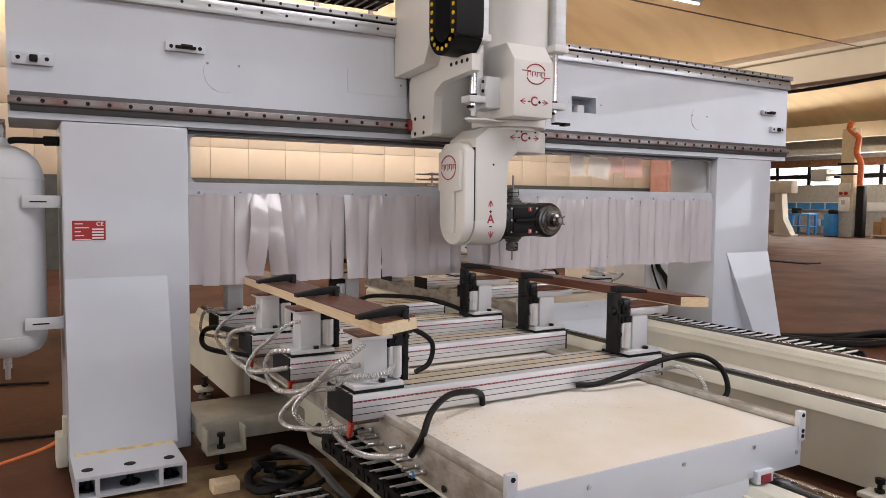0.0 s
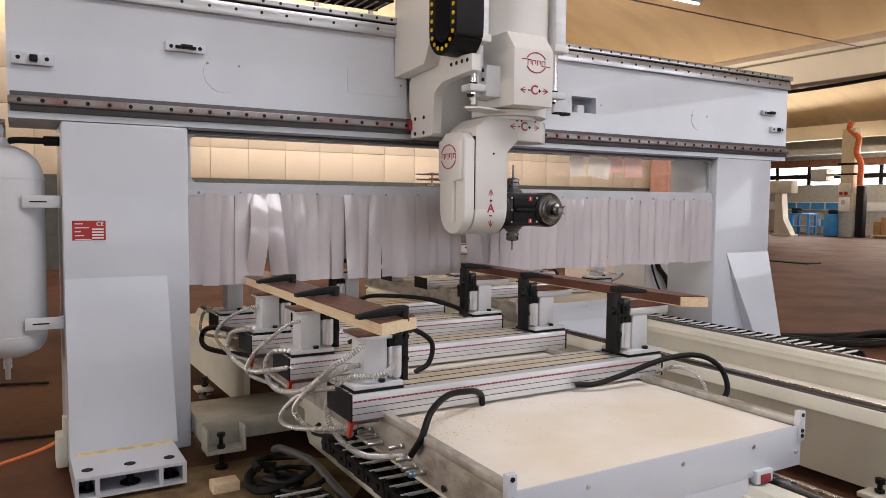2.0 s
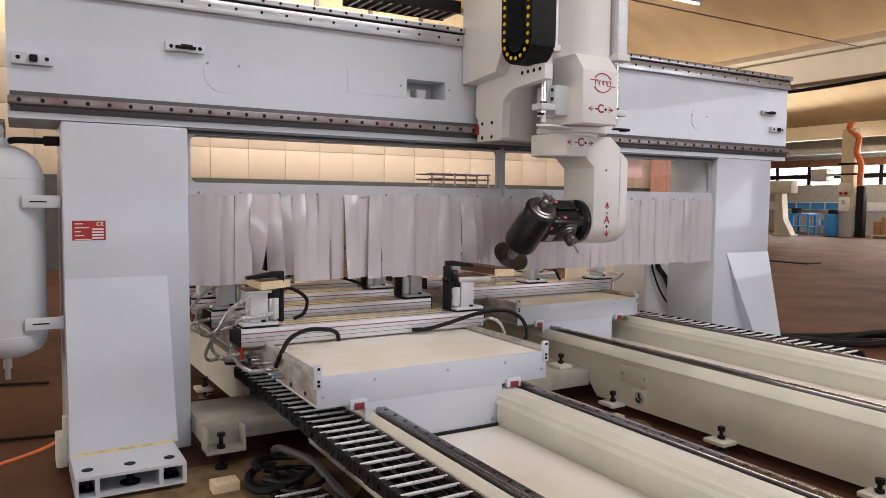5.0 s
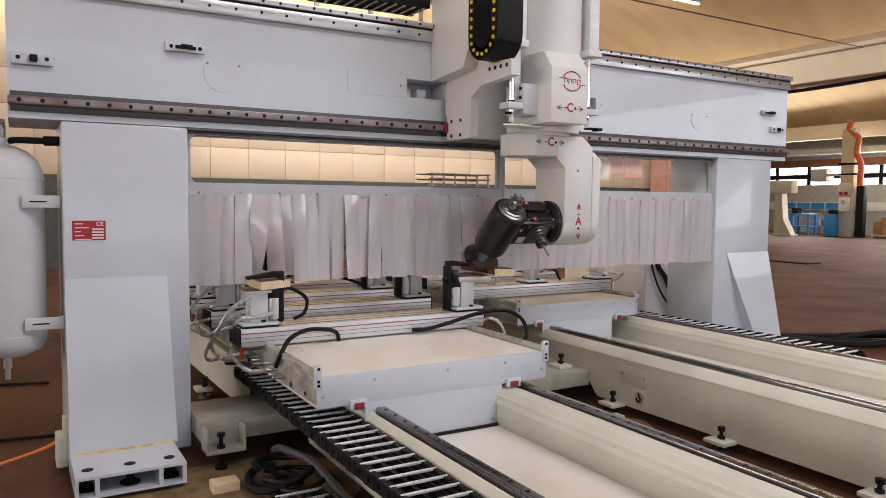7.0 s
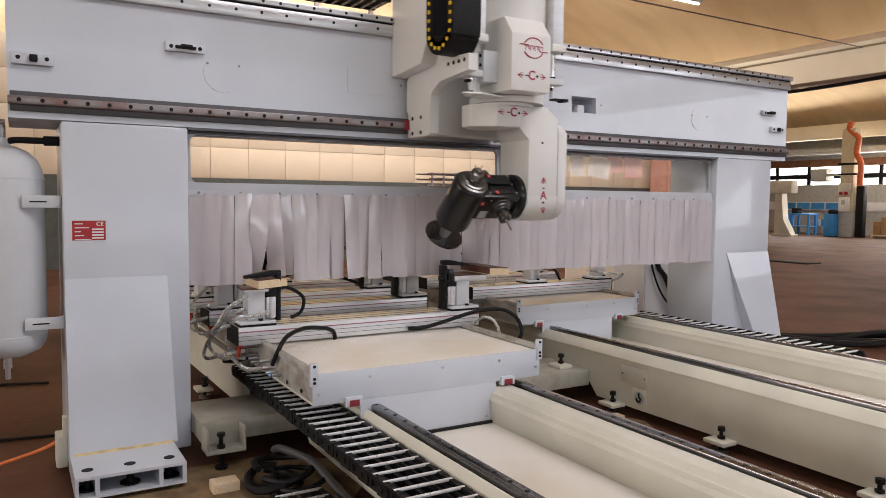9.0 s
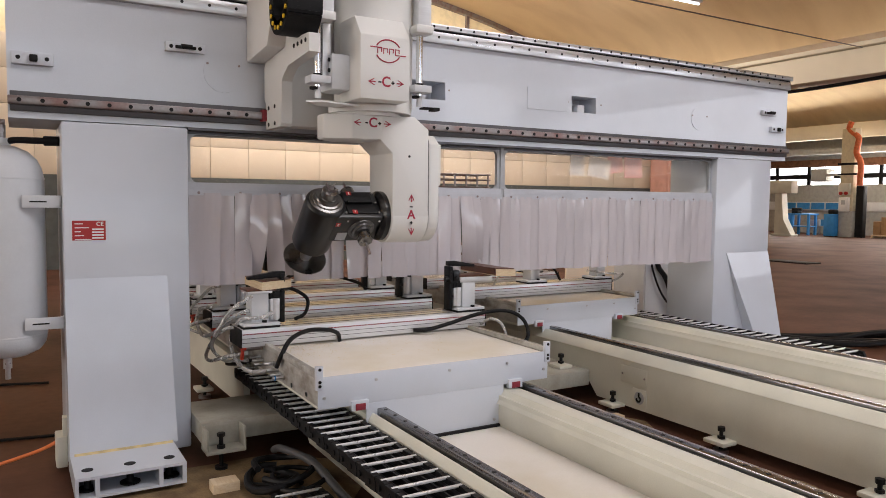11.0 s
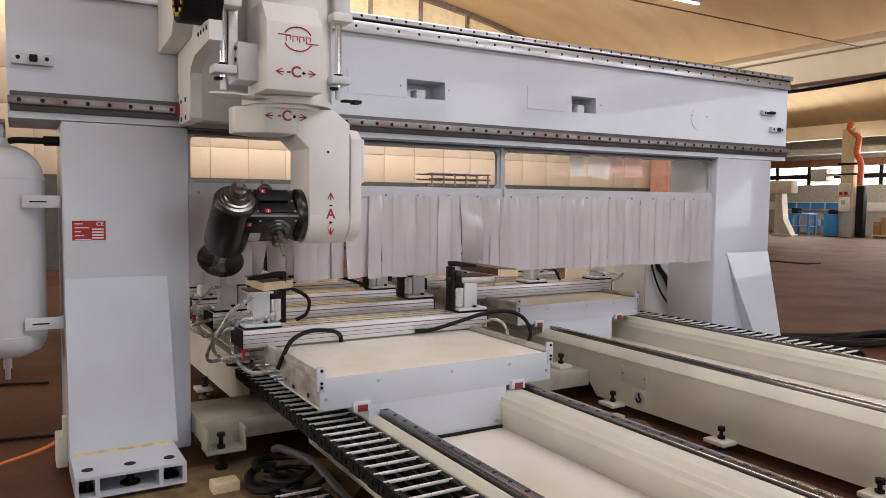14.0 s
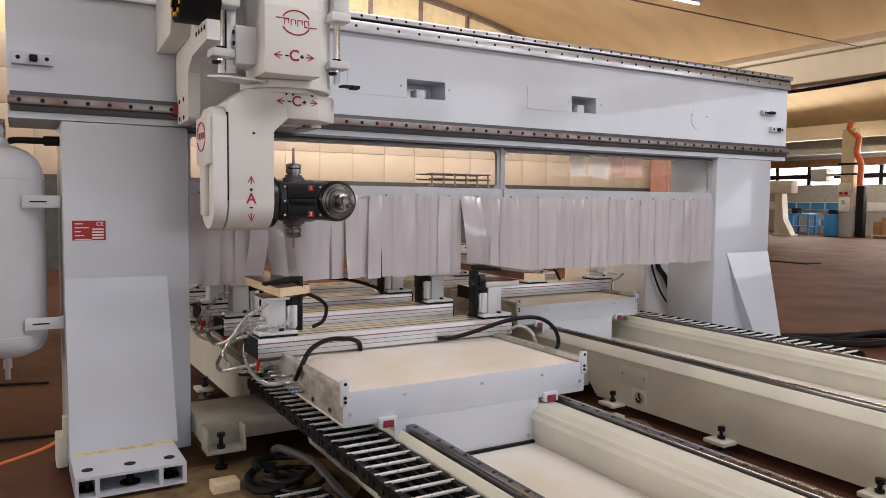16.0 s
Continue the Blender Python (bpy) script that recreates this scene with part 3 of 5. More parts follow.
def foot_pad(x, y, side):
    f = thing("levelling_foot", "cream levelling foot bracket with a black bolt", "levelling foot", "levelling feet of the beds", at=(x, y, 0))
    part("bracket", Geo().box(0, side * 0.12, -0.075, 0.075, 0.06, 0.085, 0.005), CREAM, f)
    part("bolt", Geo().cyl((side * 0.05, 0, 0.02), (side * 0.05, 0, 0.15), 0.012, 10).cyl((side * 0.05, 0, 0.135), (side * 0.05, 0, 0.16), 0.024, 6).cyl((side * 0.05, 0, 0.09), (side * 0.05, 0, 0.105), 0.024, 6), BLACK, f)
    part("pad", Geo().cyl((side * 0.05, 0, 0), (side * 0.05, 0, 0.025), 0.045, 14), DSTEEL, f)
    return f


bed1 = bed(1.462, 2.545, 0.1, 7.2, "long cream machine bed with two oiled guide rails", 0.058)
part("outer_wall", Geo().prism("x", 1.235, 1.275, [(4.63, 0.16), (7.2, 0.10), (7.2, 0.44), (4.63, 0.44)]).box(1.275, 1.462, 4.63, 7.2, 0.38, 0.40), CREAM, bed1)
bed2 = bed(3.69, 4.98, 0.4, 8.2, "long cream machine bed with two oiled guide rails")
for yy in (3.83, 2.90, 1.96, 1.0):
    foot_pad(3.69, yy, -1)
foot_pad(3.60, 4.30, -1).location.z = 0.19
foot_pad(1.25, 5.6, -1)
tx = solid("cross_member", Geo().box(0.862, 3.69, 4.13, 4.62, 0.13, 0.25, 0.014), BASEM, "low dirty cream cross member tying the gantry feet to the beds, darkened for shade", "machine base")
part("foot_lug", Geo().box(0.868, 1.085, 4.125, 4.16, 0.10, 0.235, 0.012).box(0.868, 1.085, 4.02, 4.16, 0.095, 0.118, 0.006).box(0.868, 0.882, 4.02, 4.14, 0.10, 0.235, 0.005).box(1.071, 1.085, 4.02, 4.14, 0.10, 0.235, 0.005), BASEM, tx)
part("foot_bolt", Geo().cyl((0.955, 4.06, 0.0), (0.955, 4.06, 0.185), 0.012, 10).cyl((0.955, 4.06, 0.185), (0.955, 4.06, 0.205), 0.022, 6).cyl((0.955, 4.06, 0.118), (0.955, 4.06, 0.138), 0.022, 6).cyl((0.955, 4.06, 0.0), (0.955, 4.06, 0.02), 0.035, 14), BLACK, tx)
part("lid", Geo().box(3.685, 3.69, 3.556, 3.803, 0.236, 0.356, 0.002), CREAM, bed2)
bolts("lid_screw", [(3.685, 3.575, 0.296), (3.685, 3.785, 0.296)], (-1, 0, 0), 0.007, 0.004, DSTEEL, bed2, 8)
hk = part("lifting_mark", Geo().box(3.684, 3.69, 3.555, 3.685, 0.10, 0.215, 0.002), CREAM, bed2, "cream lifting mark plate with a black hook on a grey disc")
part("disc", Geo().cyl((3.684, 3.62, 0.155), (3.6825, 3.62, 0.155), 0.044, 24), GREY, hk)
part("hook", Geo().tube([(3.680, 3.62, 0.19), (3.680, 3.62, 0.165), (3.680, 3.603, 0.15), (3.680, 3.62, 0.128), (3.680, 3.641, 0.138), (3.680, 3.639, 0.15)], 0.007, 6), BLACK, hk)


# ---- cable chains ----
def cable_chain(x0, x1, ya, yb, z, parent, name="cable_chain", pitch=0.092):
    n = int((yb - ya) / pitch)
    sides = []
    for x in (x0, x1 - 0.022):
        side = Geo()
        for k in range(n):
            y = ya + pitch * k
            o = 0.004 if k % 2 else 0
            side.prism("x", x - o, x + 0.022 + o, [(y - 0.008, z - 0.058), (y + pitch - 0.006, z - 0.060), (y + pitch + 0.006, z - 0.03), (y + pitch - 0.002, z + 0.001), (y + 0.004, z + 0.001), (y - 0.012, z - 0.03)])
        sides.append(side)
    ch = part(name, sides[0], BLACK, parent, "black plastic cable chain")
    part("chain_side", sides[1], BLACK, ch)
    bar = Geo().box(x0 + 0.004, x1 - 0.004, 0, 0.013, -0.004, 0.008, 0.003).mesh("crossbar")
    bar.materials.append(BRIGHT)
    for k in range(n):
        part("crossbar", bar, BRIGHT, ch).location = (0, ya + pitch * (k + 0.45), z - 0.004)
    part("chain_floor", Geo().box(x0 + 0.02, x1 - 0.02, ya, yb, z - 0.058, z - 0.050), BLACK, ch)
    bolts("boss", [(x0 - 0.004, ya + pitch * (k + 0.5), z - 0.03) for k in range(n)], (-1, 0, 0), 0.013, 0.006, RUBBER, ch, 8)
    for f in (0.36, 0.66):
        part("divider", Geo().box(x0 + f * (x1 - x0) - 0.004, x0 + f * (x1 - x0) + 0.004, ya, yb, z - 0.05, z - 0.008), BLACK, ch)
    cab = Geo()
    for k in range(4):
        xx = x0 + 0.05 + k * (x1 - x0 - 0.09) / 3
        cab.tube([(xx, ya, z - 0.03), (xx + 0.008, (ya + yb) / 2, z - 0.033), (xx, yb, z - 0.03)], 0.011 + 0.004 * (k % 2), 8, 4)
    part("cable", cab, RUBBER, ch)
    return ch


# ---- sliding tables ----
def clamp_pod(tb, x, y, side, clamp=True):
    """Pod on a cross bar: base plate, column, top pad and a side clamp. side: where the clamp stands."""
    z = 0.768
    pod = part("pod", Geo().box(x - 0.105, x + 0.105, y - 0.085, y + 0.10, z + 0.012, z + 0.030, 0.004).box(x - 0.05, x + 0.05, y - 0.05, y + 0.07, z + 0.028, 0.965, 0.006), PODW, tb, "light grey column pod")
    part("gasket", Geo().box(x - 0.105, x + 0.105, y - 0.085, y + 0.10, z, z + 0.012), BLACK, pod)
    px1, up = (x + 0.09, 0.0) if side > 0 else (x + 0.20, 0.022)
    part("top_pad", Geo().box(x - 0.08, px1, y - 0.06, y + 0.09, 0.976 + up, 0.988 + up, 0.003), BROWN, pod, "brown laminate top pad")
    part("pad_plate", Geo().box(x - 0.07, px1 - 0.02, y - 0.055, y + 0.085, 0.962, 0.976 + up, 0.002), ALU, pod)
    part("bolt", Geo().cyl((x + 0.02, y - 0.066, z + 0.03), (x + 0.02, y - 0.066, z + 0.042), 0.014, 8), BLACK, pod)
    if clamp:
        s = side
        reach, az = (0.065, 0.0) if side > 0 else (0.05, 0.022)
        part("cylinder", Geo().box(x + s * 0.058, x + s * 0.115, y - 0.05, y + 0.05, z + 0.04, 0.935, 0.006).cyl((x + s * 0.088, y - 0.055, z + 0.04), (x + s * 0.088, y - 0.055, 0.93), 0.016, 10), ALU, pod, "aluminium air cylinder")
        part("slide", Geo().box(x + s * 0.120, x + s * 0.146, y - 0.045, y + 0.03, z + 0.02, 1.07, 0.004), BLACK, pod, "black clamp slide")
        part("slide_block", Geo().box(x + s * 0.055, x + s * 0.120, y - 0.05, y + 0.04, 0.925, 0.975, 0.005).cyl((x + s * 0.09, y - 0.062, 0.95), (x + s * 0.09, y - 0.045, 0.95), 0.014, 8), BLACK, pod)
        part("carriage", Geo().box(x + s * 0.075, x + s * 0.118, y - 0.056, y + 0.03, 0.972, 1.022 + az, 0.005).cyl((x + s * 0.096, y - 0.066, 1.0), (x + s * 0.096, y - 0.054, 1.0), 0.013, 8), GLOSSBLK, pod)
        for bz in (0.875, 0.965, 1.03):
            part("screw", Geo().cyl((x + s * 0.133, y - 0.056, bz), (x + s * 0.133, y - 0.044, bz), 0.011, 8), BLACK, pod)
        part("knob", Geo().cyl((x + s * 0.144, y - 0.02, 0.985), (x + s * 0.168, y - 0.02, 0.985), 0.018, 10), GLOSSBLK, pod)
        prof = [(x + s * 0.15, 1.052), (x + s * 0.15, 1.082), (x + s * 0.09, 1.082), (x - s * reach, 1.056), (x - s * reach, 1.040), (x + s * 0.06, 1.046)]
        part("clamp_arm", Geo().prism("y", y - 0.04, y + 0.005, [(px, pz + az) for px, pz in prof], 0.003), BLACK, pod, "black clamp arm pressing on the plank")
    return pod


def hose(pts, r, m, tb, name="hose"):
    h = part(name, Geo().tube(pts, r, 10, 8), m, tb)
    if m is HOSE:
        path = even_path(smooth_path(pts, 10), 0.011)
        g = Geo()
        for a, b in zip(path, path[1:]):
            g.lathe(a, b, [(0, r * 0.96), (0.0014, r * 1.10), (0.0034, r * 1.10), (0.0048, r * 0.96)], 10)
        part("coil", g, COIL, h)
    return h


def sliding_table(x0, x1, depth, label, beams, chain_side, planks):
    tb = thing("sliding_table", label, "machine table", "sliding tables")
    part("top_panel", Geo().box(x0 + 0.025, x1 - 0.025, 0.004, depth, 0.62, 0.655, 0.003), TOPP, tb, "cream top panel dusted with yellow sawdust")
    part("front_panel", Geo().box(x0, x1, -0.004, 0.004, 0.505, 0.66, 0.002).box(x0 + 0.25, x1 - 0.30, -0.0045, 0.003, 0.285, 0.505), PAINT, tb, "cool white front cover")
    part("frame", Geo().box(x0 + 0.01, x1 - 0.01, 0.01, depth, 0.50, 0.62).box(x0 + 0.27, x1 - 0.32, 0.02, depth, 0.30, 0.50), CREAM, tb)
    for x in (x0 + 0.006, x1 - 0.006):
        part("edge_rail", Geo().box(x - 0.006, x + 0.006, 0, depth, 0.52, 0.682, 0.002).box(x - 0.016, x + 0.016, 0, depth, 0.655, 0.684, 0.003), EDGE, tb, "dirty aluminium edge rail")
        pp = part("corner_post", Geo().box(x - 0.018, x + 0.018, -0.012, 0.012, 0.60, 0.715, 0.003), PAINT, tb)
        bolts("screw", [(x, -0.011, 0.70), (x, -0.011, 0.64), (x, -0.011, 0.62)], (0, -1, 0), 0.008, 0.004, BLACK, pp, 8)
    bolts("screw", [(xx, -0.003, zz) for xx, zz in ((x0 + 0.03, 0.56), (x0 + 0.3, 0.62), (x0 + 0.72, 0.62), (x1 - 0.28, 0.62), (x1 - 0.03, 0.56), (x0 + 0.5, 0.32), (x1 - 0.36, 0.32))], (0, -1, 0), 0.008, 0.006, STEEL, tb, 8)
    for x in (x0 + 0.21, x1 - 0.23):
        w = part("wiper", Geo().box(x - 0.045, x + 0.045, -0.022, 0.02, 0.482, 0.53, 0.003), PAINT, tb)
        part("seal", Geo().box(x - 0.026, x + 0.026, -0.028, -0.021, 0.484, 0.516, 0.002), SEAL, w, "dark red rail wiper seal")
    part("brush", Geo().box(x0 + 0.25, x1 - 0.30, -0.02, 0.02, 0.281, 0.295), DARK, tb)
    for k, (y, pods) in enumerate(beams):
        bx0, bx1 = x0 - 0.14, x1 + 0.115
        bar = part("cross_bar", Geo().box(bx0, bx1, y, y + 0.24, 0.668, 0.768, 0.004), ALU, tb, "aluminium cross bar with red scale")
        part("groove", Geo().box(bx0, bx1, y - 0.0015, y, 0.717, 0.719).box(bx0, bx1, y - 0.0015, y, 0.693, 0.695).box(bx0, bx1, y + 0.05, y + 0.058, 0.768, 0.7695).box(bx0, bx1, y + 0.12, y + 0.128, 0.768, 0.7695).box(bx0, bx1, y + 0.19, y + 0.198, 0.768, 0.7695), DARK, bar)
        part("dust", Geo().box(bx0 + 0.26, bx1 - 0.26, y + 0.060, y + 0.118, 0.768, 0.7695).box(bx0 + 0.26, bx1 - 0.26, y + 0.13, y + 0.188, 0.768, 0.7695), ALUP, bar)
        part("scale", Geo().box(bx0, bx1, y - 0.0022, y - 0.0004, 0.739, 0.745), SEAL, bar, "red measuring scale")
        tk = Geo()
        for j in range(int((bx1 - bx0) / 0.02)):
            tk.box(bx0 + 0.02 * j, bx0 + 0.02 * j + 0.0025, y - 0.0028, y - 0.002, 0.740, 0.744)
        part("scale_mark", tk, WHITEI, bar)
        for bx in (bx0 - 0.006, bx1):
            part("end_cap", Geo().box(bx, bx + 0.006, y - 0.002, y + 0.242, 0.666, 0.770), BLACK, bar)
        for sx in (x0 + 0.02, x1 - 0.14):
            part("stand", Geo().box(sx, sx + 0.12, y + 0.03, y + 0.2, 0.655, 0.668), DSTEEL, bar)
        for px, side, cl in pods:
            clamp_pod(tb, px, y + 0.10, side, cl)
    return tb


Y0 = 1.69
left_pod, right_pod = 1.19, 2.59
table1 = sliding_table(1.212, 2.575, 3.3, "cream sliding machine table carrying clamped planks", [(0.81, [(left_pod, 1, True), (right_pod, -1, True)]), (1.53, [(left_pod, 1, True), (right_pod, -1, True)]), (2.16, [(left_pod, 1, True), (right_pod, -1, True)]), (2.90, [(left_pod, 1, False), (right_pod - 0.6, -1, True)])], -1, True)
table2 = sliding_table(3.465, 4.776, 3.0, "cream sliding machine table with empty pods", [(0.45, [(4.02, 1, False), (4.80, 1, False)]), (1.25, [(3.75, 1, False), (4.6, 1, False)]), (2.0, [(4.4, 1, False)]), (2.6, [(3.9, 1, False), (4.6, 1, False)])], 1, False)
hose([(3.62, 0.62, 0.70), (3.55, 0.40, 0.86), (3.70, 0.42, 0.95), (3.95, 0.50, 0.93)], 0.010, HOSE, table2, "air_hose")
hose([(4.62, 0.50, 0.86), (4.78, 0.36, 0.84), (4.98, 0.40, 0.82), (5.0, 0.55, 0.74), (4.85, 0.60, 0.70)], 0.010, HOSE, table2, "air_hose")
hose([(4.05, 0.42, 0.96), (4.12, 0.36, 0.90), (4.22, 0.40, 0.80)], 0.011, RUBBER, table2, "black_hose")
table2.location = (0, 4.75, 0)
cable_chain(1.19, 1.452, -1.7, 1.5, 0.42, table1)
ch2 = tagged(cable_chain(5.0, 5.2, 2.95, 5.6, 0.46, None), "black plastic cable chain with alu crossbars beside the bed", "cable chain")


# planks ride on the table as things of their own
def plank(x0, x1, ya, yb, z0, z1, label, mitre):
    p = thing("plank", label, "plank", "planks on the table")
    part("core", Geo().prism("z", z0, z1 - 0.006, [(x0, ya + mitre[0]), (x1, ya + mitre[1]), (x1, yb), (x0, yb)]), PALE, p, "pale wood core with bare cut end")
    part("veneer", Geo().prism("z", z1 - 0.006, z1, [(x0 - 0.001, ya + mitre[0] + 0.02), (x1 + 0.001, ya + mitre[1] + 0.02), (x1 + 0.001, yb), (x0 - 0.001, yb)]), BROWN, p, "brown wood veneer face")
    return p


plank_l = plank(1.18, 1.38, 0.78, 3.4, 0.988, 1.038, "pale wooden plank with brown veneered top on the table", (0.0, 0.10))
plank_r = plank(2.715, 2.82, 0.655, 3.4, 1.01, 1.06, "brown moulded wooden plank with pale cut end", (0.07, 0.0))
part("moulding", Geo().prism("x", 2.710, 2.7155, [(0.728, 1.016), (3.4, 1.016), (3.4, 1.06), (0.728, 1.06)]), BROWN, plank_r)

# ---- hoses and fittings on the sliding table ----
def table_hoses(tb):
    hose([(1.19, 0.62, 0.575), (1.13, 0.856, 0.521), (1.10, 1.06, 0.556), (1.08, 1.09, 0.67), (1.09, 0.92, 0.806), (1.16, 0.82, 0.83), (1.22, 0.82, 0.84), (1.27, 0.87, 0.85)], 0.0115, HOSE, tb, "air_hose")
    hose([(1.17, 0.90, 0.955), (1.10, 0.84, 0.93), (1.03, 0.896, 0.865), (1.03, 1.212, 0.705), (1.03, 1.597, 0.616), (1.03, 1.774, 0.672), (1.03, 1.681, 0.772), (1.08, 1.56, 0.80)], 0.0115, HOSE, tb, "air_hose")
    hose([(1.13, 0.96, 0.75), (1.05, 1.0, 0.755), (1.05, 1.34, 0.647), (1.05, 1.602, 0.491), (1.05, 1.496, 0.467), (1.05, 1.068, 0.573), (1.13, 0.90, 0.62)], 0.0105, HOSE, tb, "air_hose")
    hose([(1.08, 1.53, 0.73), (1.02, 1.72, 0.68), (1.02, 2.038, 0.619), (1.02, 2.443, 0.631), (1.02, 2.376, 0.755), (1.07, 2.10, 0.82)], 0.0115, HOSE, tb, "air_hose")
    hose([(1.07, 2.88, 0.80), (1.02, 2.95, 0.80), (1.02, 3.116, 0.744), (1.02, 3.089, 0.639), (1.15, 2.781, 0.645)], 0.0095, HOSE, tb, "air_hose")
    hose([(1.10, 2.20, 0.76), (1.0, 2.62, 0.75), (1.0, 3.0, 0.66), (1.0, 2.9, 0.58), (1.15, 2.425, 0.60)], 0.016, RUBBER, tb, "black_hose")
    hose([(1.19, 0.56, 0.60), (1.20, 0.50, 0.68), (1.27, 0.56, 0.745), (1.40, 0.66, 0.765), (1.53, 0.72, 0.750), (1.60, 0.765, 0.728), (1.64, 0.795, 0.70), (1.65, 0.805, 0.66)], 0.0125, RUBBER, tb, "black_hose")
    hose([(2.144, 0.80, 0.685), (2.22, 0.755, 0.69), (2.35, 0.73, 0.719), (2.591, 0.69, 0.78), (2.76, 0.64, 0.786), (2.852, 0.59, 0.719), (2.848, 0.56, 0.606), (2.70, 0.6, 0.54), (2.56, 0.7, 0.54)], 0.0125, RUBBER, tb, "black_hose")
    hose([(2.66, 0.84, 0.67), (2.64, 0.68, 0.739), (2.64, 0.55, 0.727), (2.64, 0.50, 0.64), (2.56, 0.50, 0.58)], 0.009, HOSE, tb, "air_hose")
    hose([(1.14, 0.90, 0.86), (1.08, 0.90, 0.85), (1.02, 1.10, 0.74), (1.03, 1.35, 0.58), (1.10, 1.30, 0.50), (1.16, 1.02, 0.55)], 0.0105, HOSE, tb, "air_hose")
    hose([(1.17, 1.60, 0.93), (1.08, 1.58, 0.92), (1.03, 1.66, 0.85), (1.0, 1.86, 0.74), (1.02, 2.05, 0.60), (1.12, 1.86, 0.56)], 0.0095, HOSE, tb, "air_hose")
    hose([(1.17, 2.26, 0.92), (1.08, 2.28, 0.90), (1.01, 2.45, 0.82), (0.99, 2.62, 0.70), (1.06, 2.55, 0.60), (1.16, 2.4, 0.58)], 0.009, HOSE, tb, "air_hose")
    hose([(1.21, 1.02, 0.56), (1.14, 1.10, 0.52), (1.12, 1.35, 0.47), (1.2, 1.5, 0.45)], 0.012, RUBBER, tb, "black_hose")
    # push-in fittings along the edge rail
    for k, (y, z) in enumerate(((0.66, 0.600), (0.60, 0.575), (0.55, 0.560), (0.50, 0.555), (0.93, 0.585), (0.88, 0.575), (0.84, 0.56))):
        f = part("fitting", Geo().lathe((1.21, y, z), (1.0, y, z), [(0, 0.012), (0.012, 0.012), (0.014, 0.008), (0.036, 0.008), (0.038, 0.010), (0.062, 0.009)], 10), STEEL, tb, "nickel-plated air fitting")
        if k == 3:
            part("ring", Geo().cyl((1.165, y, z), (1.158, y, z), 0.013, 10), BLUE, f)
    for y in (0.86, 1.58, 2.21):
        v = part("valve", Geo().cyl((1.09, y, 0.655), (1.2, y, 0.655), 0.016, 10), DSTEEL, tb, "small shut-off valve with red lever")
        part("lever", Geo().box(1.075, 1.11, y - 0.016, y + 0.016, 0.645, 0.68, 0.006).prism("x", 1.083, 1.097, [(y - 0.012, 0.65), (y + 0.012, 0.65), (y + 0.035, 0.59), (y + 0.018, 0.585)]), REDP, v)
    bolts("hole", [(1.2055, 0.36, 0.545), (1.2055, 0.14, 0.55)], (-1, 0, 0), 0.012, 0.002, DARK, tb, 12)


table_hoses(table1)
for px, yy in ((left_pod, 0.91), (left_pod, 1.63), (left_pod, 2.26)):
    hose([(px + 0.12, yy + 0.03, 0.95), (px + 0.21, yy + 0.08, 0.97), (px + 0.33, yy + 0.10, 0.90), (px + 0.32, yy + 0.10, 0.81), (px + 0.25, yy + 0.10, 0.775)], 0.011, RUBBER, table1, "black_hose")
hose([(2.0, 3.0, 0.78), (2.05, 2.75, 0.86), (2.25, 2.45, 0.87), (2.42, 2.3, 0.82), (2.45, 2.2, 0.775)], 0.014, RUBBER, table1, "black_hose")


def sawdust_chips(tb, areas, seed):
    rng = random.Random(seed)
    g = Geo()
    for x0, x1, y0, y1, z, n in areas:
        for _ in range(n):
            u = rng.random() ** 1.8
            x, y = x0 + (x1 - x0) * u, y1 - (y1 - y0) * rng.random() ** 1.5
            a, q = rng.uniform(0.0015, 0.005), rng.uniform(0, 3.14)
            c, s_ = math.cos(q) * a, math.sin(q) * a
            g.add([(x + c, y + s_, z), (x - s_, y + c, z + 0.0012), (x - c, y - s_, z), (x + s_, y - c, z + 0.0012)], [(0, 1, 2, 3)])
    tagged(part("sawdust_chip", g, CHIPS, tb), kind="stuff")


sawdust_chips(table1, [(1.25, 2.3, 0.3, 0.81, 0.656, 220), (1.25, 1.6, 0.5, 0.8, 0.656, 220), (1.35, 2.5, 0.83, 1.03, 0.7705, 500), (1.35, 2.5, 1.55, 1.75, 0.7705, 300)], 3)


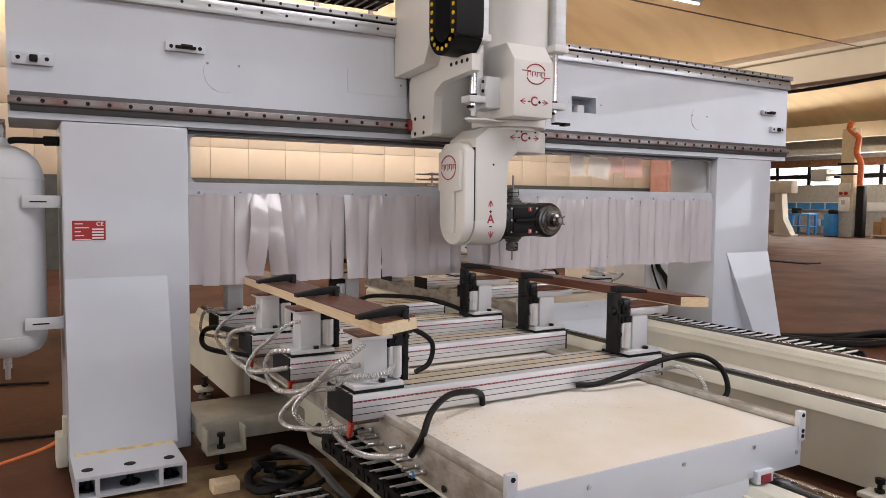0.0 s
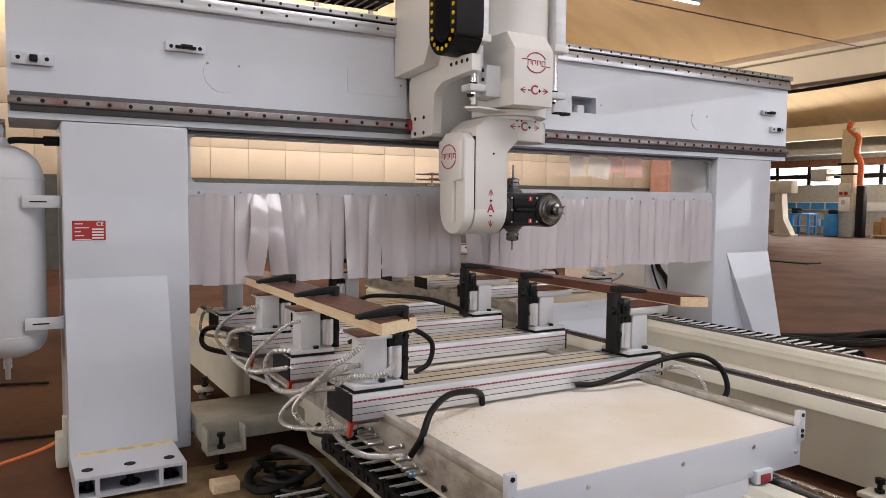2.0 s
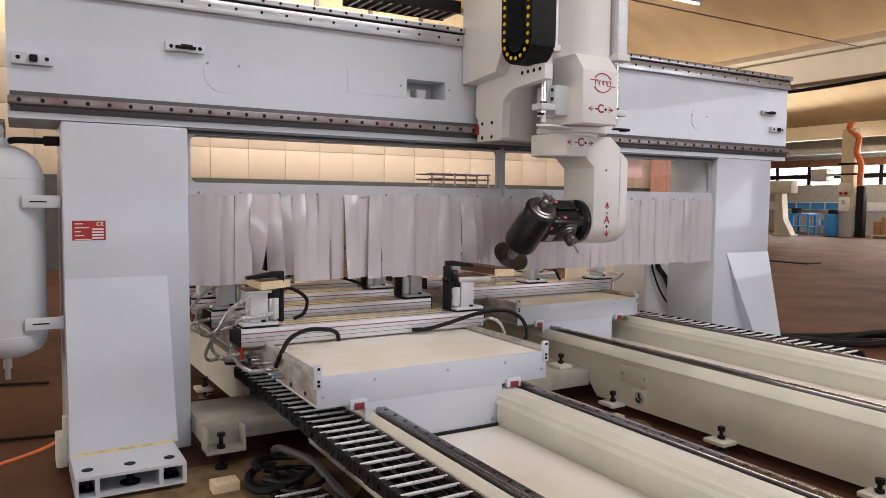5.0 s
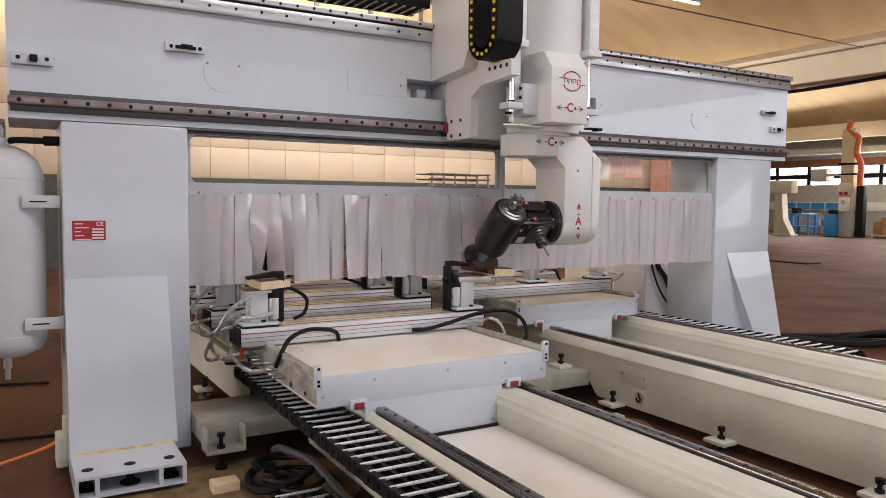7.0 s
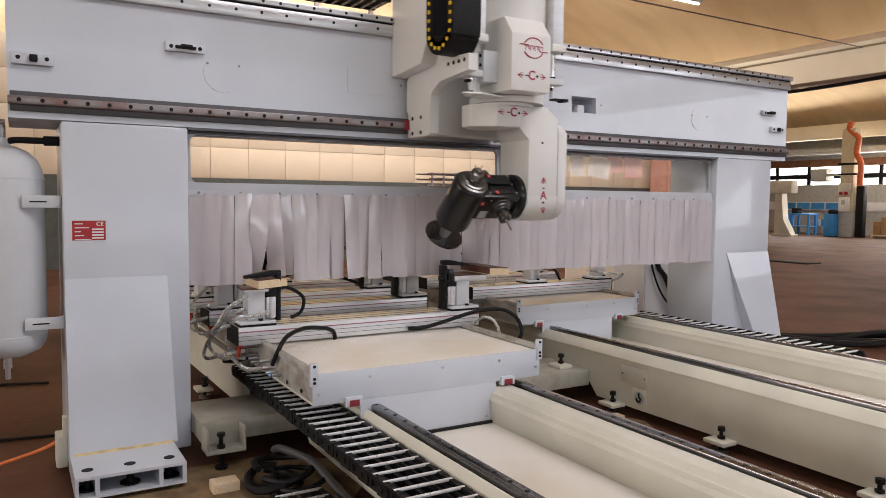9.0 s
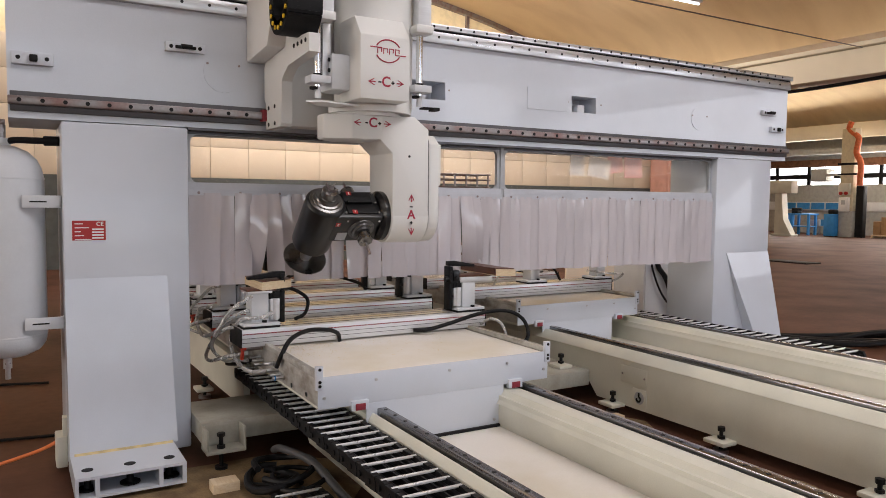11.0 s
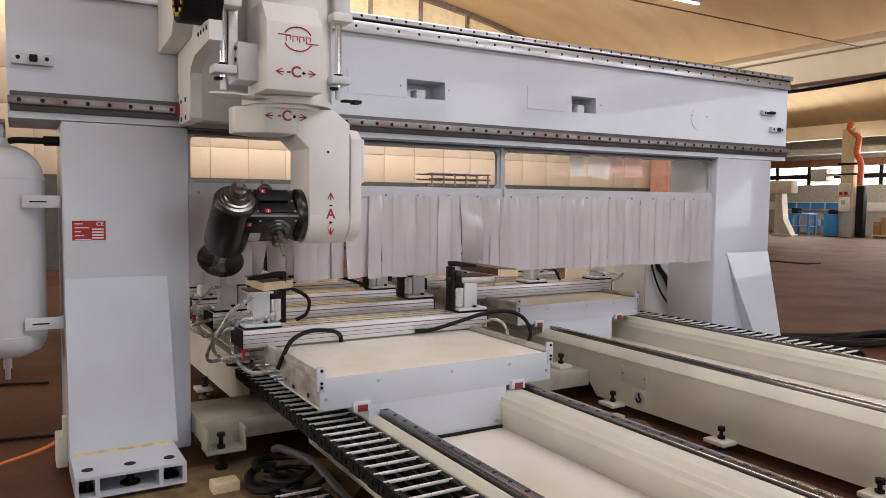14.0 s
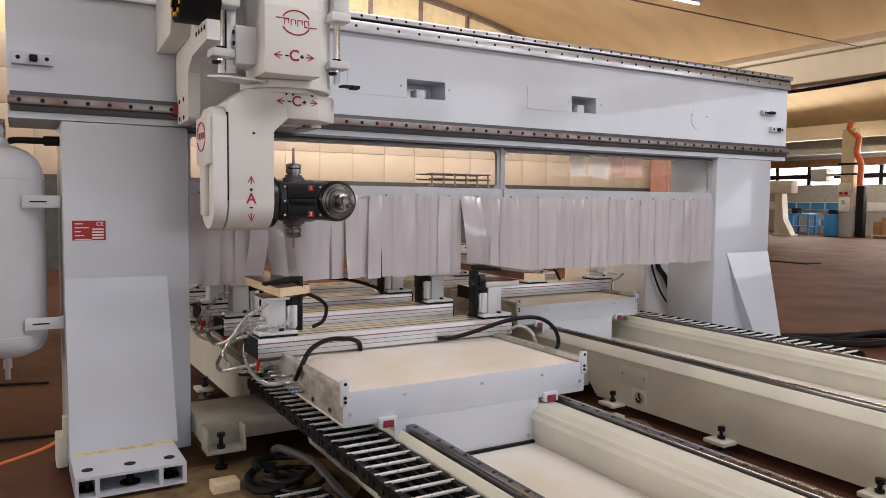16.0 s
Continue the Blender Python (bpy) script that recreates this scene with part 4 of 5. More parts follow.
# ---- things round the machine ----
def air_tank():
    t = thing("air_tank", "grey-white compressed air tank strapped to the column", "air tank", at=(-0.055, 4.62, 0))
    part("vessel", Geo().lathe((0, 0, 0.62), (0, 0, 2), [(0, 0.03), (0.012, 0.10), (0.04, 0.16), (0.08, 0.19), (0.12, 0.198), (0.98, 0.198), (1.03, 0.188), (1.08, 0.165), (1.12, 0.125), (1.145, 0.07), (1.15, 0.045), (1.19, 0.04)], 40), PODW, t)
    part("weld_seam", Geo().lathe((0, 0, 0.745), (0, 0, 2), [(0, 0.1985), (0.006, 0.2), (0.012, 0.1985)], 40), PODW, t)
    part("weld_seam", Geo().lathe((0, 0, 1.59), (0, 0, 2), [(0, 0.1985), (0.006, 0.2), (0.012, 0.1985)], 40), PODW, t)
    part("drain", Geo().cyl((0, 0, 0.56), (0, 0, 0.63), 0.022, 12).cyl((0, 0, 0.50), (0, 0, 0.56), 0.014, 10), STEEL, t)
    part("valve", Geo().cyl((0.0, 0, 1.80), (0, 0, 1.88), 0.022, 10).cyl((0, -0.03, 1.85), (0, 0.03, 1.85), 0.016, 8).box(-0.02, 0.02, -0.02, 0.02, 1.88, 1.91, 0.004), DSTEEL, t, "brass and steel valve")
    for z in (1.44, 0.79):
        b = part("strap_bracket", Geo().box(0.085, 0.272, -0.20, -0.192, z, z + 0.065, 0.002).box(0.266, 0.272, -0.20, -0.15, z, z + 0.065), PODW, t)
        part("slot", Geo().box(0.12, 0.20, -0.2015, -0.1995, z + 0.028, z + 0.036), DARK, b)
    part("black_pipe", Geo().tube([(0, -0.01, 1.78), (0.06, -0.02, 1.80), (0.16, -0.05, 1.80), (0.272, -0.08, 1.80)], 0.018, 10).cyl((0.20, -0.06, 1.80), (0.272, -0.08, 1.80), 0.027, 12), RUBBER, t, "black rubber pipe")


air_tank()


def hung(name, pts, r, m, label, category, seg=8):
    return solid(name, Geo().tube(pts, r, seg, 8), m, label, category)


hung("power_cable", [(0.21, 4.5, 0.17), (0.05, 4.55, 0.09), (-0.3, 4.62, 0.012), (-0.9, 4.7, 0.012), (-2.0, 4.6, 0.012)], 0.010, ORCABLE, "orange power cable lying on the floor", "cable")
hung("floor_cable", [(0.2, 5.1, 0.012), (-0.4, 5.2, 0.012), (-1.4, 5.4, 0.012)], 0.010, RUBBER, "black cable lying on the floor", "cable")
hung("floor_cable", [(0.2, 6.6, 0.012), (-0.4, 6.7, 0.012), (-1.4, 6.4, 0.012)], 0.010, RUBBER, "black cable lying on the floor", "cable")
# heap of black cables before the cross member
rng = random.Random(9)
for k in range(5):
    cx, cy = 1.16 + rng.uniform(-0.05, 0.08), 3.62 + rng.uniform(-0.1, 0.12)
    pts = []
    for j in range(9):
        a = 0.9 * k + j * 0.75
        pts.append((cx + (0.09 + 0.015 * k) * math.cos(a), cy + (0.12 + 0.02 * k) * math.sin(a), 0.02 + 0.022 * k + 0.02 * math.sin(j * 1.3 + k)))
    hung("cable_loop", pts, 0.013 + 0.004 * (k % 3), RUBBER, "coiled black cable heaped on the floor", "cable")
hung("grey_conduit", [(1.22, 3.95, 0.10), (1.22, 3.80, 0.15), (1.30, 3.55, 0.14), (1.33, 3.2, 0.08), (1.33, 2.6, 0.06)], 0.021, CONDUIT, "grey corrugated conduit beside the bed", "conduit", 12)
lowch = tagged(cable_chain(1.02, 1.26, 1.6, 3.35, 0.10, None), "black plastic cable chain lying on the floor", "cable chain")
solid("wood_block", Geo().box(0.83, 0.965, 3.70, 3.80, 0.0, 0.055, 0.004), PALE, "small offcut block of pale wood on the floor", "wood block")
for x, y, a in ((3.42, 3.98, 20), (3.36, 3.83, -15), (3.5, 3.7, 5)):
    ob = solid("wood_block", Geo().box(-0.10, 0.10, -0.04, 0.04, 0.0, 0.035, 0.003), PALE, "small offcut of pale wood on the floor", "wood block")
    ob.matrix_world = pose(x, y, 0, 0, 0, a)
sd = Geo()
n = 26
vs = [(0.95, 3.6, 0.006)] + [(0.95 + (0.62 + 0.12 * math.sin(5 * q)) * math.cos(q), 3.5 + (0.75 + 0.1 * math.sin(3 * q)) * math.sin(q), 0.003) for q in [2 * math.pi * k / n for k in range(n)]]
tagged(solid("sawdust", sd.add(vs, [(0, k + 1, (k + 1) % n + 1) for k in range(n)]), SAWDUST, "thin spread of sawdust on the floor", "sawdust"), kind="stuff")
sb = Geo()
for cx, cy, rx, ry, ph in ((3.2, 3.45, 0.42, 0.75, 0.4), (3.3, 2.3, 0.30, 0.55, 1.7)):
    rim = [(cx + rx * (1 + 0.16 * math.sin(5 * q + ph) + 0.08 * math.sin(11 * q)) * math.cos(q), cy + ry * (1 + 0.14 * math.sin(3 * q + ph)) * math.sin(q), 0.003) for q in [2 * math.pi * k / 40 for k in range(40)]]
    sb.add([(cx, cy, 0.008)] + rim, [(0, k + 1, (k + 1) % 40 + 1) for k in range(40)])
tagged(solid("sawdust", sb, SAWDUST, "thin drift of sawdust on the floor between the beds", "sawdust"), kind="stuff")
# control cabinet behind the second table, cable bundle
cab = thing("control_cabinet", "tall light grey electrical cabinet behind the machine", "cabinet")
part("body", Geo().box(6.33, 7.4, 6.2, 6.7, 0.05, 1.45, 0.01), PODW, cab)
part("door", Geo().box(6.35, 7.38, 6.19, 6.2, 0.10, 1.42), PODW, cab)
part("plinth", Geo().box(6.36, 7.36, 6.22, 6.68, 0, 0.05), DARK, cab)
hung("cable_bundle", [(6.50, 6.17, 0.9), (6.52, 6.16, 0.75), (6.62, 6.14, 0.62), (6.68, 6.12, 0.45), (6.70, 6.1, 0.15)], 0.03, RUBBER, "thick black cable bundle on the cabinet", "cable")
hung("thin_cable", [(6.40, 6.17, 1.0), (6.42, 6.16, 0.75), (6.55, 6.14, 0.45), (6.75, 6.12, 0.22)], 0.012, RUBBER, "thin black cable on the cabinet", "cable")
for k in range(6):
    o = 0.11 * k
    hung("black_hose", [(6.2 + 0.2 * k, 5.45 - o, 0.03), (6.9, 5.25 - o + 0.05 * (k % 2), 0.03 + 0.03 * (k % 3)), (7.6, 4.98 - 1.2 * o, 0.03 + 0.025 * (k % 2)), (8.4, 4.55 - 1.1 * o + 0.08 * (k % 3), 0.03 + 0.03 * (k % 3)), (9.6, 3.8 - o, 0.03)], 0.022 + 0.006 * (k % 3), RUBBER, "black hose lying on the floor", "hose", 8)
hung("grey_hose", [(5.25, 3.05, 0.36), (5.6, 3.0, 0.2), (6.3, 3.1, 0.05), (7.2, 3.3, 0.04), (8.6, 3.2, 0.04)], 0.035, CONDUIT, "grey hose running from the cable chain over the floor", "hose", 10)
solid("floor_mat", Geo().box(17.0, 17.6, 11.2, 12.6, 0, 0.03, 0.006), BLACK, "flat black bar lying on the floor", "bar")


# ---- far bay ----
def far_bay():
    pil = thing("pillar", "cream and brown concrete pillar with switch boxes", "pillar", at=(33.2, 20.05, 0))
    part("shaft", Geo().box(0, 0.5, -0.30, 0.32, 1.2, 5.0, 0.03), CONCW, pil)
    part("base", Geo().box(-0.01, 0.51, -0.31, 0.33, 0, 1.2, 0.03), GREYW, pil)
    part("side_channel", Geo().box(0.1, 0.4, -0.75, -0.40, 0, 2.35, 0.02), DARK, pil, "dark pipe casing")
    part("bracket", Geo().box(-0.05, 0.1, -0.45, 0.42, 3.32, 3.42).box(-0.05, 0.1, -0.45, 0.42, 2.86, 2.94), DARK, pil)
    part("socket_box", Geo().box(-0.16, 0.0, -0.22, 0.30, 1.95, 2.48, 0.02), CREAM, pil)
    part("socket", Geo().cyl((-0.16, -0.1, 2.02), (-0.22, -0.1, 2.02), 0.08, 12).cyl((-0.16, 0.15, 2.02), (-0.22, 0.15, 2.02), 0.08, 12), RED, pil)
    part("switch_box", Geo().box(-0.16, 0.0, -0.2, 0.26, 1.18, 1.84, 0.02), WHITEI, pil)
    part("gauge", Geo().box(-0.17, -0.16, -0.06, 0.12, 1.5, 1.7), GREY, pil)
    part("duct", Geo().tube([(0.1, -0.05, 5.3), (0.1, 0.05, 5.0), (0.1, -0.18, 4.75), (0.1, -0.42, 4.5), (0.1, -0.32, 3.9), (0.1, -0.50, 3.55), (0.1, -0.58, 3.2), (0.1, -0.55, 2.35)], 0.13, 12), ORANGE, pil, "orange flexible duct")
    bench = thing("workbench", "blue steel workbench with drawers", "workbench", at=(33, 21.72, 0))
    part("top", Geo().box(0, 0.8, 0, 1.85, 0.98, 1.05), BLUE, bench)
    part("drawer_unit", Geo().box(0.02, 0.75, 1.25, 1.83, 0.45, 0.98, 0.01), BLUE, bench)
    for k in range(4):
        part("drawer", Geo().box(0.0, 0.02, 1.27, 1.81, 0.48 + 0.125 * k, 0.59 + 0.125 * k, 0.006), BLUE, bench)
    for y in (0.02, 0.9):
        part("leg", Geo().box(0.05, 0.15, y, y + 0.1, 0, 0.98).box(0.6, 0.7, y, y + 0.1, 0, 0.98), BLUE, bench)
    part("shelf", Geo().box(0.05, 0.75, 0.05, 1.8, 0.40, 0.44), BLUE, bench)
    vise = solid("bench_vise", Geo().box(33.3, 33.6, 22.5, 22.85, 1.05, 1.2, 0.02).cyl((33.45, 22.4, 1.25), (33.45, 22.9, 1.25), 0.07, 10), DARK, "dark bench vise on the workbench", "vise")
    tc = thing("tool_cabinet", "blue steel tool cabinet beside the pillar", "cabinet", at=(32.9, 20.40, 0))
    part("body", Geo().box(0, 0.5, 0, 0.50, 0.03, 1.05, 0.015), BLUE, tc)
    part("plinth", Geo().box(0.02, 0.48, 0.02, 0.48, 0, 0.03), DARK, tc)
    solid("tool_bag", Geo().box(33.0, 33.35, 20.45, 20.78, 1.05, 1.27, 0.06), DARK, "dark tool bag on the blue cabinet", "bag")
    rng = random.Random(2)
    for k in range(7):
        y = 18.4 + 0.42 * k if k < 3 else 20.7 + 0.3 * k
        ob = thing("machine_parts", "grey metal parts on a low trolley", "metal parts", "parts by the far wall", at=(34.6, y, 0))
        part("trolley", Geo().box(0, 0.6, 0, 0.36, 0.38, 0.43).box(0.05, 0.1, 0.03, 0.08, 0, 0.38).box(0.5, 0.55, 0.28, 0.33, 0, 0.38), GREY, ob)
        part("load", Geo().box(0.1, 0.5, 0.05, 0.3, 0.43, 0.55 + rng.uniform(0, 0.25), 0.02).cyl((0.2, 0.1, 0.43), (0.2, 0.1, 0.72), 0.06, 10), (STEEL, BLUE, PODW)[k % 3], ob)
    panel = solid("wall_board", Geo().box(35.9, 35.96, 17.5, 26.0, 1.18, 1.62, 0.01), PODW, "long pale board along the far wall", "board")
    for k in range(5):
        part("blue_sheet", Geo().box(35.87, 35.9, 21.2 + 0.8 * k, 21.9 + 0.8 * k, 1.25, 1.58), BLUE, panel, "blue tool sheet")
    fm = thing("column_machine", "cream gantry machine standing in the far bay", "machine", at=(31.1, 21.3, 0))
    part("beam", Geo().box(0, 0.5, 0.1, 3.2, 2.0, 2.6, 0.03), CREAM, fm)
    part("column", Geo().prism("x", 0.05, 0.45, [(0.95, 2.0), (0.62, 2.0), (0.5, 0.8), (0.1, 0.1), (0.95, 0.1)]), CREAM, fm)
    part("foot", Geo().box(0, 0.5, 0.0, 1.1, 0, 0.1, 0.02), CREAM, fm)
    for k, y in enumerate((18.95, 18.6)):
        c = solid("cardboard_box", Geo().box(33.6, 34.1, y - 0.3, y + 0.02, 0.15, 0.75 + 0.2 * k, 0.01), CARD, "brown cardboard box on a pallet", "box", "boxes on the pallet")
    solid("pallet", Geo().box(33.5, 34.2, 18.1, 19.0, 0.1, 0.15).box(33.5, 34.2, 18.1, 18.2, 0, 0.1).box(33.5, 34.2, 18.9, 19.0, 0, 0.1), PALE, "pale wooden pallet under boxes", "pallet")
    solid("heater_unit", Geo().box(33.6, 34.2, 21.3, 22.1, 2.6, 3.2, 0.02).box(33.5, 33.7, 19.95, 21.3, 2.85, 2.95), GREYW, "grey box unit hung from the pillar bracket", "unit heater")
    hung("ceiling_cable", [(14.9, 14.0, 4.08), (14.9, 10.2, 3.98), (14.9, 7.0, 4.08)], 0.04, BLACK, "black cable slung under the beam", "cable")
    hung("tie_rod", [(-6.6, 8.64, 4.60), (4.0, 8.64, 4.66), (14.62, 8.64, 4.62)], 0.012, DSTEEL, "thin steel tie rod below the vault", "tie rod")
    lamp = thing("ceiling_lamp", "white fluorescent batten lamp hung from the vault", "lamp", at=(10.95, 10.06, 5.36))
    part("housing", Geo().box(-0.6, 0.6, -0.08, 0.08, 0.0, 0.08, 0.01), PODW, lamp)
    part("tube", Geo().cyl((-0.58, 0, -0.02), (0.58, 0, -0.02), 0.02, 10), LAMPG, lamp)
    part("hanger", Geo().cyl((-0.5, 0, 0.08), (-0.5, 0, 1.35), 0.008, 6).cyl((0.5, 0, 0.08), (0.5, 0, 1.25), 0.008, 6), DSTEEL, lamp)
    # behind the guard: wire rack and a pinkish box
    rack = thing("wire_rack", "dark wire rack on posts behind the machine", "rack", at=(6.74, 12, 0))
    g = Geo()
    for z in (1.76, 1.90, 2.0):
        for y in (0, 0.5):
            g.cyl((-0.06, y, z), (1.3, y, z), 0.016, 6)
    for k in range(6):
        g.box(0.25 * k - 0.018, 0.25 * k + 0.018, -0.01, 0.01, 1.74, 2.02).cyl((0.25 * k, 0, 2.0), (0.25 * k, 0.5, 2.0), 0.012, 6)
    part("wires", g, DSTEEL, rack)
    for x in (0.02, 1.36):
        part("post", Geo().box(x, x + 0.04, 0.2, 0.24, 0, 1.8), DSTEEL, rack)
    bx = thing("storage_cabinet", "salmon-pink tall cabinet against the wall", "cabinet", at=(15.2, 16.2, 0))
    part("body", Geo().box(2.2, 3.3, 0, 0.7, 0, 3.0, 0.03), PINK, bx)
    part("door", Geo().box(2.23, 3.27, -0.02, 0.0, 0.05, 2.95, 0.004), PINK, bx)


far_bay()


def screen_panel():
    """Low cream partition that stands on the floor behind the machine."""
    p = thing("partition", "low cream painted partition standing behind the machine", "partition")
    for k in range(2):
        x = 7.17 + k * 1.10
        part("panel", Geo().box(x, x + 1.09, 8.60, 8.64, 0.0, 1.30, 0.004), WALLC, p)
    part("top_rail", Geo().box(7.15, 9.38, 8.59, 8.65, 1.302, 1.34, 0.004), GREY, p)


screen_panel()

# ---- machining head ----
CX, CY, AZ = 2.713, 3.88, 1.38
OFF = 0.065


def ring_text(g, cx, cz, r, y):
    for s in (1, -1):
        pts = [(cx + r * 1.25 * math.cos(a), y, cz + s * r * math.sin(a)) for a in [radians(25 + 130 * k / 10) for k in range(11)]]
        g.tube(pts, 0.0035, 6, 2)
    g.box(cx - r * 1.75, cx - r * 0.6, y - 0.001, y + 0.003, cz + 0.013, cz + 0.018)
    g.box(cx + r * 0.7, cx + r * 1.8, y - 0.001, y + 0.003, cz - 0.02, cz - 0.015)
    for k in range(4):
        x = cx - 0.062 + 0.034 * k
        g.box(x, x + 0.004, y - 0.001, y + 0.003, cz - 0.016, cz + 0.014)
        g.box(x + 0.004, x + 0.026, y - 0.001, y + 0.003, cz + 0.010, cz + 0.014)
        g.box(x + 0.022, x + 0.026, y - 0.001, y + 0.003, cz - 0.008, cz + 0.010)
    return g


def arrow(g, x, z, dx, dz, y, s=0.028):
    """An arrow in the plane of the face."""
    px, pz = -dz, dx
    for a in (1, -1):
        q = [(x + dx * s, z + dz * s), (x + px * a * s * 0.6 - dx * 0.004, z + pz * a * s * 0.6 - dz * 0.004), (x + px * a * s * 0.6 - dx * 0.012, z + pz * a * s * 0.6 - dz * 0.012), (x + dx * s * 0.6, z + dz * s * 0.6)]
        g.prism("y", y - 0.001, y + 0.002, q)
    e, f = (x - dx * s * 0.55, z - dz * s * 0.55), (x + dx * s * 0.8, z + dz * s * 0.8)
    g.box(min(e[0], f[0]) - abs(px) * 0.003, max(e[0], f[0]) + abs(px) * 0.003, y - 0.001, y + 0.002, min(e[1], f[1]) - abs(pz) * 0.003, max(e[1], f[1]) + abs(pz) * 0.003)
    return g


def machining_head():
    hd = thing("machining_head", "white five-axis machining head on a travelling carriage", "machining head")
    gus = [(4.31, 1.905), (4.035, 1.905), (4.02, 1.92), (4.008, 2.15), (3.985, 2.175), (3.90, 2.218), (3.573, 2.242), (3.573, 2.335), (3.80, 2.345), (3.80, 2.45), (4.31, 2.45), (4.31, 2.30), (4.335, 2.27), (4.335, 2.08), (4.31, 2.06)]
    back = [(4.31, 1.905), (4.02, 1.905), (4.02, 2.45), (4.31, 2.45), (4.335, 2.27), (4.335, 2.08)]
    for x, shape in ((2.258, gus), (2.93, back)):
        gp = part("gusset", Geo().prism("x", x, x + 0.06, shape), HEADW, hd, "arched cast gusset plate")
        spots = [(x - 0.003, yy, zz) for yy in (4.135, 4.25) for zz in (1.93, 2.025)]
        if x < 2.5:
            spots += [(x - 0.003, yy, zz) for yy in (3.62, 3.68, 3.74, 3.80) for zz in (2.305,)]
        bolts("bolt", spots, (1, 0, 0), 0.0125, 0.01, DARK, gp)
    part("back_plate", Geo().box(2.318, 2.93, 4.15, 4.30, 1.92, 3.2, 0.01), HEADW, hd)
    part("rail_shoe", Geo().box(2.235, 2.258, 4.29, 4.345, 1.955, 2.02), SEAL, hd)
    part("rail_shoe", Geo().box(2.99, 3.01, 4.29, 4.345, 1.955, 2.02), SEAL, hd)
    part("upper_cover", Geo().prism("x", 2.16, 2.29, [(4.34, 2.295), (3.96, 2.325), (3.88, 2.47), (3.87, 3.5), (4.36, 3.5), (4.36, 2.295)], 0.006), HEADW, hd, "folded sheet cover")
    part("upper_housing", Geo().box(2.30, 3.0, 4.2, 4.36, 2.70, 3.5, 0.01), HEADW, hd)
    # hanging loop of the energy chain
    ch = Geo()
    pts = [(3.845, 3.3), (3.845, 2.62)] + [(3.722 + 0.123 * math.cos(a), 2.495 - 0.123 * math.sin(a)) for a in [radians(15 + 150 * k / 8) for k in range(9)]] + [(3.60, 2.62), (3.60, 3.3)]
    path = smooth_path([(2.2, p[0], p[1]) for p in pts], 5)
    g = Geo()
    for a, b in zip(path, path[1:]):
        d = (b - a).normalized()
        n = Vector((0, -d.z, d.y)) * 0.036
        q = [a - n - d * 0.003, b - n + d * 0.003, b + n + d * 0.003, a + n - d * 0.003]
        g.prism("x", 2.15, 2.33, [(v.y, v.z) for v in q])
    chain = part("energy_chain", g, BLACK, hd, "black energy chain loop with yellow pins")
    run, pins = 0.0, []
    for p, q in zip(path, path[1:]):
        d = (q - p).length
        for k in range(int((run + d) / 0.05)):
            w = p + (q - p) * ((0.05 * (k + 1) - run) / d)
            pins.append((2.152, w.y, w.z))
        run = (run + d) % 0.05
    bolts("pin", pins, (-1, 0, 0), 0.012, 0.008, YELLOW, chain)
    # chain along the beam, trailing from the carriage
    bc = Geo()
    for k in range(11):
        x = 1.42 + 0.07 * k
        bc.box(x, x + 0.072, 4.44, 4.47, 2.80, 2.88).box(x, x + 0.072, 4.68, 4.71, 2.80, 2.88)
    bc.box(1.42, 2.2, 4.47, 4.68, 2.81, 2.83)
    tray = part("beam_chain", bc, BLACK, hd, "black energy chain above the beam")
    bar = Geo().box(0, 0.012, 4.46, 4.70, 2.795, 2.803).mesh("crossbar")
    bar.materials.append(BRIGHT)
    for k in range(11):
        part("crossbar", bar, BRIGHT, tray).location = (1.45 + 0.07 * k, 0, 0)
    # guide tubes fixed to the carriage
    for x in (2.375, 2.955):
        tb = part("guide_tube", Geo().box(x - 0.03, x + 0.055, 3.66, 3.74, 2.47, 3.5, 0.008), ALU, hd, "aluminium cylinder tube")
        part("collar", Geo().box(x - 0.055, x + 0.055, 3.63, 3.76, 2.425, 2.47, 0.008), HEADW, tb)

    # ---- ram: slides up and down ----
    ram = part("ram", Geo().cyl((CX + 0.04, CY, 1.99), (CX + 0.04, CY, 3.5), 0.222, 40).cyl((CX + 0.02, CY, 1.955), (CX + 0.02, CY, 1.992), 0.235, 40), HEADW, hd, "round white ram")
    part("cover", Geo().prism("x", 2.515, 2.80, [(3.52, 1.995), (3.52, 2.325), (3.60, 2.43), (3.80, 2.43), (3.80, 1.995)], 0.006), HEADW, ram, "angular warm white cover with printed mark")
    sb_ = part("side_block", Geo().box(2.415, 2.53, 3.66, 3.85, 2.05, 2.235, 0.006), PODW, ram, "grey bolted side bracket")
    bolts("bolt", [(2.414, yy, zz) for yy in (3.69, 3.76) for zz in (2.15, 2.205)], (-1, 0, 0), 0.011, 0.006, DARK, sb_)
    part("slide_profile", Geo().box(2.385, 2.43, 3.715, 3.765, 2.12, 2.46, 0.003), ALU, hd, "slotted aluminium slide profile")
    part("slot", Geo().box(2.3835, 2.385, 3.732, 3.746, 2.13, 2.45), DARK, hd)
    part("logo", ring_text(Geo(), 2.672, 2.248, 0.058, 3.5185), REDINK, ram, "dark red printed mark")
    part("arrow_mark", arrow(Geo(), 2.585, 2.085, -1, 0, 3.519), REDINK, ram)
    part("arrow_mark", arrow(Geo(), 2.738, 2.085, 1, 0, 3.519), REDINK, ram)
    part("minus_mark", Geo().box(2.616, 2.634, 3.518, 3.521, 2.082, 2.089), DARK, ram)
